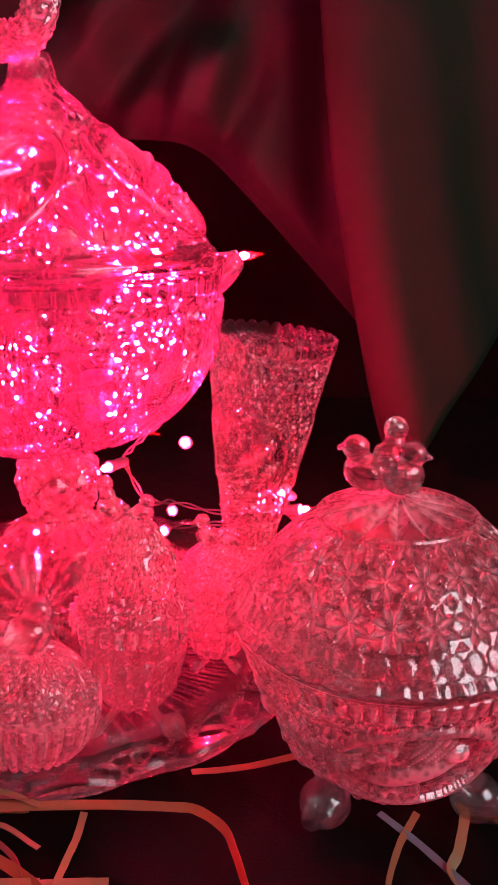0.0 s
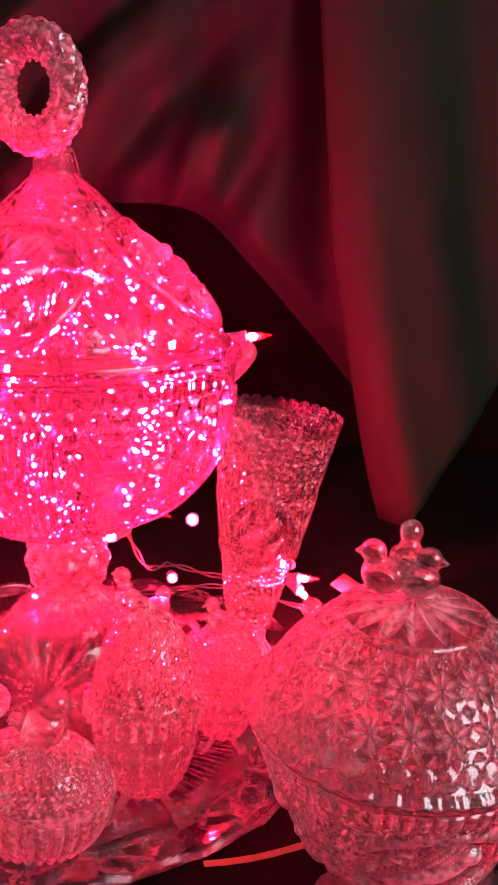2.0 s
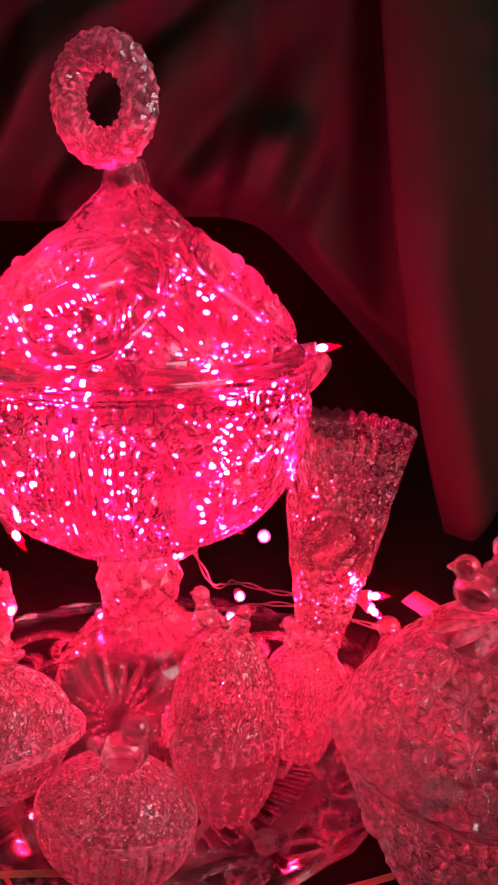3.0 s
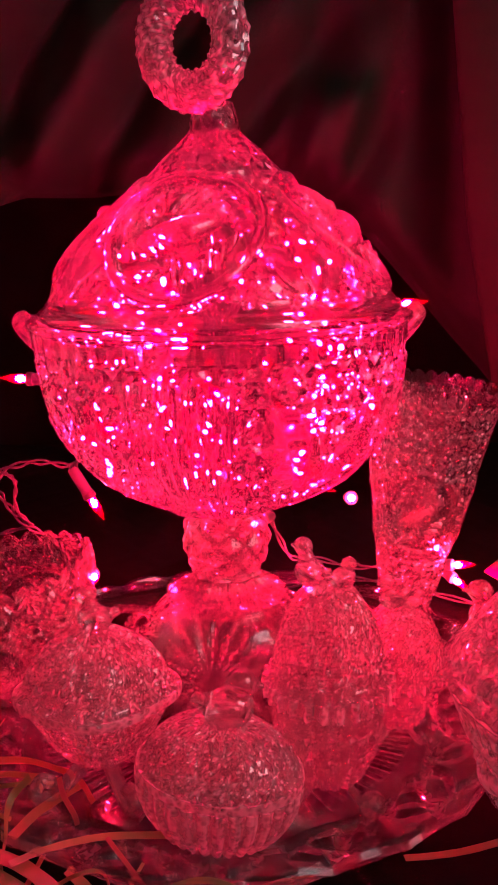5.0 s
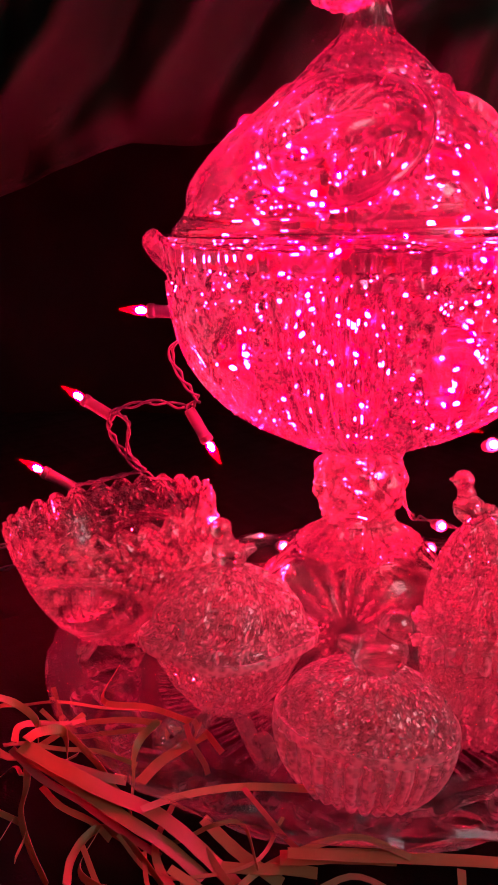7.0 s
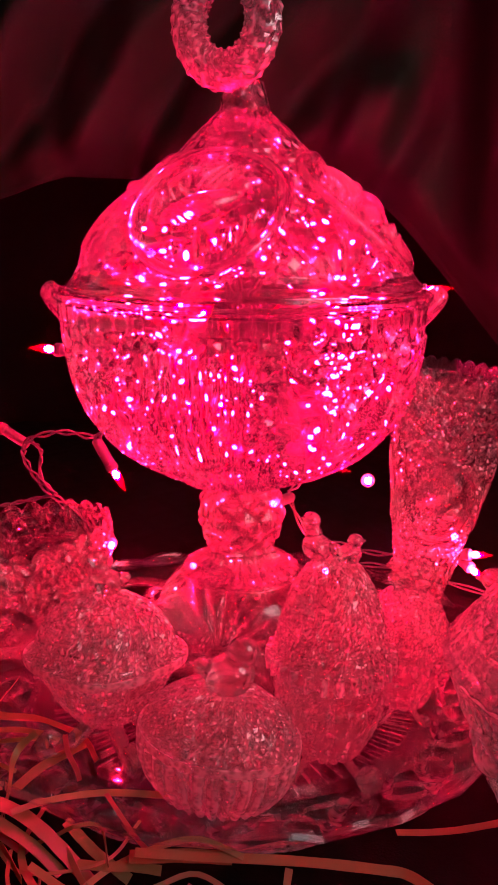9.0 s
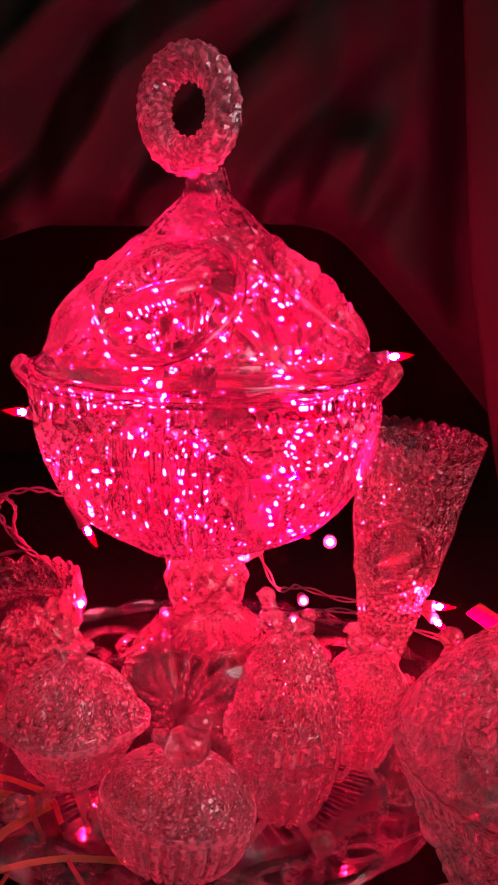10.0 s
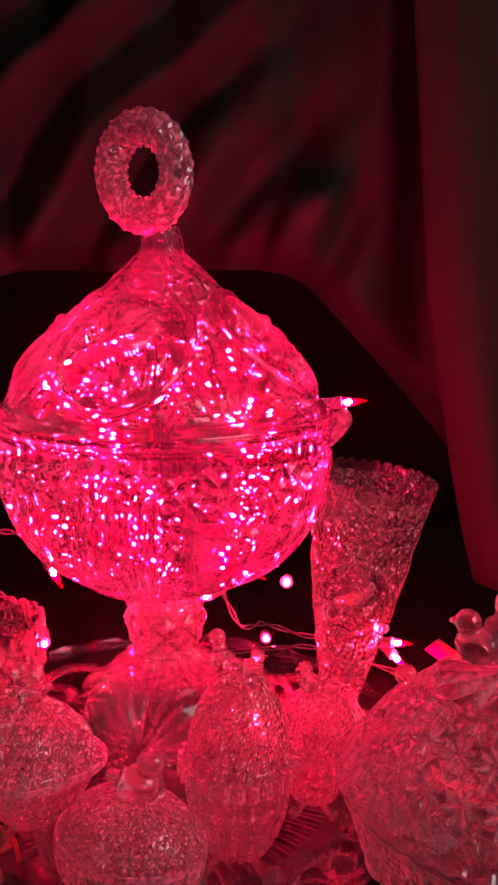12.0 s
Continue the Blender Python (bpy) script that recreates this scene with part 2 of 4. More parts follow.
def turned(profile, seg, rings, height=None, wall=None, ends=("cap", "cap"), squash=(1.0, 1.0), scallop=None, shape=None):
    """A body turned about z. profile: (radius, z) from bottom to top. height(theta, s, r): relief along the normal.
    wall: its thickness, for a hollow one. scallop: (waves, depth, which end: 1 top, 0 bottom). shape(theta): radius factor."""
    p = spline(profile, rings)
    p[:, 0] = np.maximum(p[:, 0], 0.0006)
    d = np.gradient(p, axis=0)
    d /= np.linalg.norm(d, axis=1)[:, None] + 1e-12
    nr, nz = d[:, 1], -d[:, 0]
    s = np.concatenate([[0], np.cumsum(np.linalg.norm(np.diff(p, axis=0), axis=1))])
    th = np.linspace(0, 2 * math.pi, seg, endpoint=False)
    T, S = np.meshgrid(th, s)
    R = np.repeat(p[:, 0][:, None], seg, 1)
    Z = np.repeat(p[:, 1][:, None], seg, 1)
    H = height(T, S, R) if height else np.zeros_like(R)
    if isinstance(H, tuple):
        H, frost_glint = H
    else:
        frost_glint = facet_glint(H, T, S, R)
    frost_glint = frost_glint.reshape(-1)
    edge = np.zeros_like(R)
    if scallop:
        f = S / s[-1]
        f = f if scallop[2] else 1 - f
        edge = scallop[1] * np.abs(np.cos(T * scallop[0] / 2)) * np.clip((f - 0.9) / 0.1, 0, 1)
        edge = edge if scallop[2] else -edge

    def grid(off):
        r = np.maximum(R + off * nr[:, None], 0.0004)
        k = shape(T) if shape else 1.0
        return np.stack([r * k * np.cos(T) * squash[0], r * k * np.sin(T) * squash[1], Z + off * nz[:, None] + edge], -1).reshape(-1, 3)

    verts = grid(H)
    idx = np.arange(rings * seg).reshape(rings, seg)

    def quads(a, b, flip=False):
        q = np.stack([a[:-1], b[:-1], b[1:], a[1:]], -1).reshape(-1, 4)
        return (q[:, ::-1] if flip else q).tolist()

    faces = quads(idx, np.roll(idx, -1, 1))
    inside = (0, 0, frost_glint)
    if wall is None:
        faces.append(idx[0][::-1].tolist())
        faces.append(idx[-1].tolist())
        return verts, faces, inside
    lining = grid(np.full_like(R, -wall)).reshape(rings, seg, 3)
    step = 4 if seg % 4 == 0 else 1
    rows = sorted(set(range(0, rings, 3)) | {rings - 1})
    coarse = lining[rows][:, ::step]
    n = len(verts)
    cidx = np.arange(coarse.shape[0] * coarse.shape[1]).reshape(coarse.shape[:2]) + n
    verts = np.vstack([verts, coarse.reshape(-1, 3)])
    first = len(faces)
    faces += quads(cidx, np.roll(cidx, -1, 1), True)
    inside = (first, len(faces), frost_glint)
    for row, kind, flip in ((0, ends[0], True), (-1, ends[1], False)):
        a = idx[row]
        if kind == "cap":
            faces.append(a[::-1].tolist() if flip else a.tolist())
            faces.append(cidx[row].tolist() if flip else cidx[row][::-1].tolist())
        else:
            b = np.arange(seg) + len(verts)
            verts = np.vstack([verts, lining[row]])
            q = np.stack([a, np.roll(a, -1), np.roll(b, -1), b], -1)
            faces += (q if not flip else q[:, ::-1]).tolist()
    return verts, faces, inside


# relief patterns on pressed glass
def fr(x):
    return x - np.floor(x) - 0.5


def star_relief(u, v, rays=8):
    """V-cut stars in a brick pattern of cells, with small raised points between them."""
    row = np.floor(v)
    a, b = fr(u + 0.5 * (row % 2)), fr(v)
    rho, phi = np.hypot(a, b), np.arctan2(b, a)
    ang = fr(phi * rays / (2 * math.pi)) * 2 * math.pi / rays
    off, along = np.abs(rho * np.sin(ang)), rho * np.cos(ang)
    w = 0.125 * np.clip(np.sin(math.pi * np.clip(along / 0.56, 0, 1)), 0, 1) ** 0.8
    cut = -np.clip(w - off, 0, 1) / 0.10
    corner = np.clip(0.20 - (0.5 - np.abs(a)) - (0.5 - np.abs(b)), 0, 1) / 0.20
    return cut - corner


def star_rows(T, S, cell, cols, rays=8):
    """Rows of stars, one cell high; cols: how many go round in each row."""
    row = np.clip(np.floor(S / cell).astype(int), 0, len(cols) - 1)
    return star_relief(T / (2 * math.pi) * np.array(cols)[row], S / cell, rays)


def diamond_relief(u, v):
    a, b = fr(u + v), fr(u - v)
    return 1 - 2 * np.maximum(np.abs(a), np.abs(b))


def cane_relief(u, v):
    a, b = fr(u), fr(v)
    return np.clip(0.5 - np.abs(a), 0, 0.25) * 2 + np.clip(0.5 - np.abs(b), 0, 0.2) * 2.5 - 1.0


def oval(x, y, cx, cy, a, b, turn):
    c, s_ = math.cos(radians(turn)), math.sin(radians(turn))
    p, q = (x - cx) * c + (y - cy) * s_, -(x - cx) * s_ + (y - cy) * c
    return p / a, q / b


def leaf_relief(x, y, cx, cy, a, b, turn):
    p, q = oval(x, y, cx, cy, a, b, turn)
    inside = np.clip(1 - np.abs(p) ** 2 - np.abs(q) * (0.9 + 0.5 * np.abs(p)), 0, 1) ** 0.5
    return inside * (0.75 + 0.35 * np.cos(14 * p + 5 * np.abs(q)))


def bird_relief(x, y):
    """A bird on a twig with leaves, in a round field of radius 1."""
    h = leaf_relief(x, y, 0.42, -0.38, 0.46, 0.17, 48)
    h = np.maximum(h, leaf_relief(x, y, -0.42, 0.42, 0.40, 0.15, 60))
    h = np.maximum(h, leaf_relief(x, y, -0.68, 0.05, 0.26, 0.10, 80))
    h = np.maximum(h, leaf_relief(x, y, -0.30, -0.62, 0.30, 0.10, 20))
    p, q = oval(x, y, -0.05, -0.05, 0.58, 0.21, 28)
    h = np.maximum(h, 1.5 * np.clip(1 - p * p - q * q, 0, 1) ** 0.5)
    p, q = oval(x, y, 0.40, 0.30, 0.17, 0.15, 0)
    h = np.maximum(h, 1.4 * np.clip(1 - p * p - q * q, 0, 1) ** 0.5)
    p, q = oval(x, y, 0.1, 0.45, 0.42, 0.24, 62)
    h = np.maximum(h, np.clip(1 - p * p - q * q, 0, 1) ** 0.5 * (0.7 + 0.5 * np.cos(16 * q)))
    p, q = oval(x, y, 0.02, -0.55, 0.05, 0.25, 10)
    h = np.maximum(h, 0.6 * np.clip(1 - p * p - q * q, 0, 1) ** 0.5)
    return h


def with_medallions(base, spots, depth=0.0016, figure=True):
    """base relief, broken by round fields (theta, s, radius, stretch) that hold a bird."""
    def height(T, S, R):
        h = base(T, S, R)
        h, frost_glint = h if isinstance(h, tuple) else (h, facet_glint(h, T, S, R))
        for t0, s0, rad, stretch in spots:
            x = (np.mod(T - t0 + math.pi, 2 * math.pi) - math.pi) * R / rad / stretch
            y = (S - s0) / rad
            rho = np.hypot(x, y)
            field = (bird_relief(x, y) * depth if figure else leaf_relief(x, y, 0, 0, 0.8, 0.4, 70) * depth) - 0.6 * depth
            frost_glint = np.where(rho < 0.88, 1.1 * np.clip((field + 0.6 * depth) / (1.3 * depth), 0, 1) ** 1.5, np.where(rho < 1.05, 0.3, frost_glint))
            rim = depth * 0.6 * np.clip(1 - ((rho - 0.95) / 0.09) ** 2, 0, 1) ** 0.5
            h = np.where(rho < 0.88, field, np.where(rho < 1.05, rim - 0.2 * depth, h))
        return h, frost_glint
    return height


# ---------------------------------------------------------------- the setting
def sheet(name, f, nu, nv, thick, mat, label, category):
    """A cloth sheet with thickness. f(u, v) gives a place."""
    u, v = np.meshgrid(np.linspace(0, 1, nu), np.linspace(0, 1, nv))
    a = f(u, v).reshape(-1, 3)
    b = a + np.array([0, thick, 0])
    i = np.arange(nu * nv).reshape(nv, nu)
    q = np.stack([i[:-1, :-1], i[:-1, 1:], i[1:, 1:], i[1:, :-1]], -1).reshape(-1, 4)
    faces = q.tolist() + (q[:, ::-1] + nu * nv).tolist()
    n = nu * nv
    for row in (i[0], i[-1][::-1], i[:, 0][::-1], i[:, -1]):
        faces += [(int(x), int(x) + n, int(y) + n, int(y)) for x, y in zip(row[:-1], row[1:])]
    ob = new(name, mesh_of(name, np.vstack([a, b]), faces))
    ob.data.materials.append(mat)
    return tagged(ob, label, category, kind="structure")


def box(name, lo, hi, mat, label="", category="", kind="structure"):
    bm = bmesh.new()
    bmesh.ops.create_cube(bm, size=1)
    for v in bm.verts:
        v.co = [lo[k] + (v.co[k] + 0.5) * (hi[k] - lo[k]) for k in range(3)]
    me = bpy.data.meshes.new(name)
    bm.to_mesh(me)
    bm.free()
    me.materials.append(mat)
    return tagged(new(name, me), label, category, kind=kind)


box("floor", (-2.0, -2.0, -0.80), (2.0, 1.6, -0.75), WALL_PAINT, "dark plain floor under the table", "floor")
box("wall_north", (-2.0, 1.5, -0.75), (2.0, 1.6, 1.75), WALL_PAINT, "plain wall behind the drapes", "wall")
box("wall_south", (-2.0, -2.0, -0.75), (2.0, -1.9, 1.75), WALL_PAINT, "plain wall behind the viewer", "wall")
box("wall_west", (-2.1, -2.0, -0.75), (-2.0, 1.6, 1.75), WALL_PAINT, "plain side wall", "wall")
box("wall_east", (2.0, -2.0, -0.75), (2.1, 1.6, 1.75), WALL_PAINT, "plain side wall", "wall")
box("ceiling", (-2.1, -2.0, 1.75), (2.1, 1.6, 1.80), WALL_PAINT, "plain ceiling", "ceiling")


def table_cloth(u, v):
    x, y = -0.9 + 1.8 * u, -0.1 + 1.30 * v
    z = -0.0016 - 0.0008 * (1 + np.sin(9 * x + 5 * y + 1.5 * np.sin(7 * y)))
    seam = np.minimum(np.abs(fr((x + 0.8 * y) / 0.052)), np.abs(fr((x - 0.8 * y) / 0.052)))
    z = z + 0.0012 * np.clip(1 - seam / 0.07, 0, 1)
    return np.stack([x, y, z], -1)


sheet("tablecloth", table_cloth, 420, 300, 0.004, BLACK_CLOTH,
                  "black cloth spread over the display table", "tablecloth")
box("table", (-0.9, -0.1, -0.75), (0.9, 1.20, -0.012), BLACK_CLOTH, "table covered by black cloth", "table", kind="")


def back_cloth(u, v):
    x, z = -1.0 + 2.0 * u, -0.02 + 1.3 * v
    y = 1.12 + 0.012 * np.sin(11 * x + 2 * z) + 0.006 * np.sin(27 * x + 1)
    return np.stack([x, y, z], -1)


sheet("backdrop", back_cloth, 160, 20, 0.004, BLACK_CLOTH, "black cloth hung behind the display", "backdrop")


def drape(u, v):
    """The gathered olive drape: its hem hangs level, then sweeps down to the panel."""
    x = -0.75 + 0.92 * u
    a = x + 0.046
    hem = 0.308 - 1.15 * np.minimum(0.5 * (a + np.sqrt(a * a + 0.0006)), 0.19) + 0.006 * np.sin(9 * x + 1)
    hem = np.where(x < -0.30, hem - 0.10 * np.clip((-0.30 - x) / 0.3, 0, 1), hem)
    z = hem + (0.95 - hem) * v
    low = np.clip(1 - v * 2.2, 0, 1)
    sweep = x - 0.95 * (z - 0.30) + 0.012 * np.sin(23 * z + 9 * x)
    left = 1 / (1 + np.exp((x + 0.05) / 0.03))
    y = 0.79 - (0.028 * np.sin(54 * sweep + 0.3) + 0.006 * np.sin(101 * sweep + 1.1)) * (0.35 + 0.65 * low) * left
    y = y - 0.013 * np.sin(52 * x + 1.5 * np.sin(6 * z)) * (1 - 0.6 * left) - 0.003 * np.sin(120 * x + 9 * z)
    ridge = x + 0.040 - 0.30 * (z - 0.34)
    y = y - 0.050 * np.exp(-(ridge / 0.023) ** 4) * np.exp(-((z - 0.340) / 0.043) ** 4)
    y = y + 0.020 * np.exp(-((ridge - 0.040) / 0.018) ** 2) * np.exp(-((z - 0.34) / 0.06) ** 2)
    y = y + 0.035 * np.exp(-(v / 0.03) ** 2) + 0.05 * np.clip((x - 0.02) / 0.12, 0, 1)
    return np.stack([x, y, z], -1)


sheet("curtain_1", drape, 260, 120, 0.003, DRAPE_CLOTH, "gathered dark olive drape with soft swagged folds", "curtain")


def panel(u, v):
    """The hanging panel at one side, with a slanting hem."""
    z0 = 0.036 + 0.19 * np.clip((u - 0.025) / 0.27, 0, 1)
    z = z0 + (0.95 - z0) * v
    left = np.where(z > 0.28, 0.067 - 0.10 * (z - 0.28), 0.122 - 0.055 * ((z - 0.04) / 0.24).clip(0, 1) ** 0.8)
    x = left + 0.75 * u
    w = x - left
    turn = -0.95 * w + 1.5 * 0.5 * (w - 0.034 + np.sqrt((w - 0.034) ** 2 + 0.0003)) - 0.0055
    y = 0.765 + turn - 0.010 * np.sin(24 * w + 0.8 + 3 * z) - 0.004 * np.sin(70 * w + 5 * z)
    return np.stack([x, y, z], -1)


sheet("curtain_2", panel, 240, 80, 0.003, PANEL_CLOTH, "dark green curtain panel hanging straight with a slanting hem", "curtain")


# ---------------------------------------------------------------- birds and feet
def ball(centre, radii, turn=(0, 0, 0), seg=20, rings=12):
    bm = bmesh.new()
    bmesh.ops.create_uvsphere(bm, u_segments=seg, v_segments=rings, radius=1)
    m = Matrix.Translation(centre) @ Euler([radians(a) for a in turn]).to_matrix().to_4x4() @ Matrix.Diagonal((*radii, 1))
    bm.transform(m)
    v = [tuple(p.co) for p in bm.verts]
    f = [tuple(p.index for p in q.verts) for q in bm.faces]
    bm.free()
    return v, f


def cone(a, b, ra, rb, sides=10):
    return tube([a, ((Vector(a) + Vector(b)) / 2)[:], b], ra, sides, 5, rb / ra)


def fused(name, pieces, voxel=0.0007):
    """Melts overlapping pieces into one moulded mesh."""
    temp = new("temp", mesh_of("temp", *joined(pieces)))
    mod = temp.modifiers.new("melt", "REMESH")
    mod.mode, mod.voxel_size, mod.use_smooth_shade = "VOXEL", voxel, True
    sm = temp.modifiers.new("soften", "SMOOTH")
    sm.factor, sm.iterations = 0.5, 4
    me = bpy.data.meshes.new_from_object(temp.evaluated_get(bpy.context.evaluated_depsgraph_get()))
    me.name = name
    me.materials.clear()
    me.polygons.foreach_set("use_smooth", [True] * len(me.polygons))
    bpy.data.objects.remove(temp)
    return me


def bird_pieces(size, up=1.0):
    """A small bird that faces +x, as pieces."""
    return [ball((0, 0, 0.40 * size), (0.50 * size, 0.42 * size, 0.42 * size), (0, -20, 0)),
            ball((0.12 * size, 0, 0.62 * size * up), (0.28 * size, 0.26 * size, 0.28 * size)),
            ball((0.22 * size, 0, 0.90 * size * up), (0.31 * size, 0.28 * size, 0.29 * size)),
            cone((0.42 * size, 0, 0.90 * size * up), (0.66 * size, 0, 0.86 * size * up), 0.11 * size, 0.05 * size),
            cone((-0.20 * size, 0, 0.42 * size), (-0.72 * size, 0, 0.56 * size), 0.24 * size, 0.13 * size),
            ball((-0.05 * size, 0.34 * size, 0.46 * size), (0.34 * size, 0.11 * size, 0.22 * size), (0, -20, 0)),
            ball((-0.05 * size, -0.34 * size, 0.46 * size), (0.34 * size, 0.11 * size, 0.22 * size), (0, -20, 0))]


def add_bird(parent, size, turn, at, up=1.0, label="clear glass bird"):
    ob = part("bird", fused("bird", bird_pieces(size, up), size * 0.045), SOLID_GLASS, parent, label)
    ob.matrix_basis = pose(*at, 0, 0, turn)
    return ob


def scroll_foot(r, size, ang):
    """A curled glass foot at radius r under a box."""
    c, s = math.cos(ang), math.sin(ang)
    path = [(r - size * 0.9, 1.5 * size), (r - 0.2 * size, 0.95 * size), (r + 0.75 * size, 0.42 * size), (r + 1.35 * size, 0.75 * size),
            (r + 1.0 * size, 1.3 * size), (r + 0.55 * size, 1.0 * size)]
    return tube([(a * c, a * s, b) for a, b in path], 0.33 * size, 9, 26, 0.8)


# ---------------------------------------------------------------- covered compote
CX, CY = -0.1105, 0.487
compote = thing("covered_compote", (CX, CY, 0.006), "large clear pressed-glass covered compote glowing with red lights inside", "compote")


slim = lambda prof: [(r * 0.965, z) for r, z in prof]


def compote_bowl_relief(T, S, R):
    h = 0.0022 * star_rows(T, S - 0.036, 0.0225, [16, 22, 26, 27, 28, 28])
    h = np.where(S < 0.036, 0.0010 * np.cos(T * 48), h)
    for k in range(4):
        t0 = radians(-98 + 90 * k)
        x = (np.mod(T - t0 + math.pi, 2 * math.pi) - math.pi) * R
        fan = (np.abs(x) < 0.012 + 0.17 * (S - 0.036)) & (S > 0.036) & (S < 0.143)
        spread = 0.0030 + 0.036 * np.clip(S - 0.036, 0, 1)
        h = np.where(fan, 0.0016 * np.cos(x / spread * 2 * math.pi), h)
        y = (S - 0.103) / 0.040
        x2 = (np.mod(T - t0 - math.pi / 4 + math.pi, 2 * math.pi) - math.pi) * R
        for off, lean in ((-0.018, 24), (0.018, -24)):
            p, q = oval(x2 / 0.040, y, off / 0.040, 0, 1.0, 0.36, 90 + lean)
            d = np.abs(p) ** 2 + np.abs(q) * (1 + 0.2 * np.abs(p))
            h = np.where(d < 1, -0.0036 * np.clip(1 - d, 0, 1) ** 0.7, h)
    lip = np.clip((S - 0.148) / 0.003, 0, 1)
    return h * (1 - lip) + lip * 0.0004 * np.cos(T * 60)


foot_profile = [(0.061, 0.0), (0.0615, 0.004), (0.059, 0.014), (0.0555, 0.028), (0.0515, 0.042), (0.0465, 0.054), (0.0405, 0.063), (0.0345, 0.069),
                (0.0335, 0.071), (0.029, 0.074), (0.022, 0.078), (0.0185, 0.082), (0.018, 0.086)]


def foot_relief(T, S, R):
    """Large stars cut into the domed foot, and flutes round its collar."""
    h = np.zeros_like(R)
    for k in range(4):
        x = (np.mod(T - radians(-97 + 90 * k) + math.pi, 2 * math.pi) - math.pi) * R
        y = S - 0.044
        rho, phi = np.hypot(x, y), np.arctan2(y, x)
        ang = fr(phi * 18 / (2 * math.pi)) * 2 * math.pi / 18
        width = 0.0030 * np.sin(math.pi * np.clip(rho / 0.036, 0, 1)) ** 0.7
        h = np.minimum(h, -0.8 * np.clip(width - np.abs(rho * np.sin(ang)), 0, 1))
    return np.where(S > 0.079, 0.0008 * np.cos(T * 24), h)


part("foot", mesh_of("foot", *turned(foot_profile, 480, 110, foot_relief, 0.005, ("join", "join"))), STEM_GLASS, compote)
knob = [(0.018, 0.084), (0.0175, 0.088), (0.0205, 0.092), (0.0228, 0.099), (0.0230, 0.106), (0.0212, 0.114), (0.0168, 0.119), (0.0165, 0.1235)]
faceted(part("stem", mesh_of("stem", *turned(knob, 200, 60, lambda T, S, R: 0.0022 * diamond_relief(T / (2 * math.pi) * 9, S / 0.0150))), STEM_GLASS, compote))
bowl_profile = [(0.001, 0.1235), (0.0235, 0.1238), (0.034, 0.127), (0.048, 0.132), (0.0705, 0.145), (0.0855, 0.161), (0.0935, 0.177),
                (0.097, 0.192), (0.0990, 0.207), (0.1000, 0.219), (0.1005, 0.224), (0.1025, 0.2262), (0.1025, 0.2285)]
part("bowl", mesh_of("bowl", *turned(slim(bowl_profile), 800, 160, compote_bowl_relief, 0.005, ("cap", "join"))), COMPOTE_GLASS, compote)


def tab_handle(ang):
    """A flat moulded tab on the rim."""
    c, s = math.cos(ang), math.sin(ang)
    path = [(0.092, -0.005), (0.0970, -0.001), (0.1010, 0.003), (0.1035, 0.0060)]
    v, f = tube([(a, 0, b) for a, b in path], 0.0075, 14, 14, 0.72)
    e = ball((0.1035, 0, 0.0060), (0.0040, 0.0058, 0.0055), (0, -30, 0))
    v, f = joined([(v, f), e])
    v = [(x * c - y * 1.7 * s, x * s + y * 1.7 * c, z + 0.2205) for x, y, z in v]
    return v, f


for a in (4, 184):
    part("handle", mesh_of("handle", *tab_handle(radians(a))), SOLID_GLASS, compote)

lid_profile = [(0.0985, 0.2293), (0.0985, 0.232), (0.0945, 0.236), (0.0915, 0.241), (0.0895, 0.247), (0.0855, 0.254), (0.0745, 0.267),
               (0.0625, 0.277), (0.0505, 0.286), (0.040, 0.294), (0.0325, 0.3005), (0.0255, 0.3075), (0.0175, 0.314), (0.0140, 0.3175), (0.0125, 0.324),
               (0.0105, 0.331)]


def lid_base(T, S, R):
    h = 0.0023 * star_rows(T, S - 0.008, 0.0225, [26, 24, 20, 13, 8, 6]) * np.clip(R / 0.05, 0.35, 1)
    for k in range(4):
        for off, lean in ((-0.20, 30), (0.0, 0), (0.20, -30)):
            x = (np.mod(T - radians(-56 + 90 * k) - off + math.pi, 2 * math.pi) - math.pi) * R / 0.026
            p, q = oval(x, (S - 0.034) / 0.026, 0, 0, 1.0, 0.30, 90 + lean)
            d = np.abs(p) ** 2 + np.abs(q) * (1 + 0.2 * np.abs(p))
            h = np.where(d < 1, -0.0034 * np.clip(1 - d, 0, 1) ** 0.7, h)
    h = np.where(S < 0.011, 0.0, np.where(S > 0.136, 0.0007 * np.cos(S * 2 * math.pi / 0.0065), h))
    return h, facet_glint(h, T, S, R, 0.35)


MED = [(radians(-101 + 90 * k), 0.052, 0.039, 1.0) for k in range(4)]
lid = part("lid", mesh_of("lid", *turned([(r * 0.945, z) for r, z in lid_profile], 880, 200, with_medallions(lid_base, MED, 0.0052), 0.0042, ("join", "cap"))), COMPOTE_GLASS, compote)


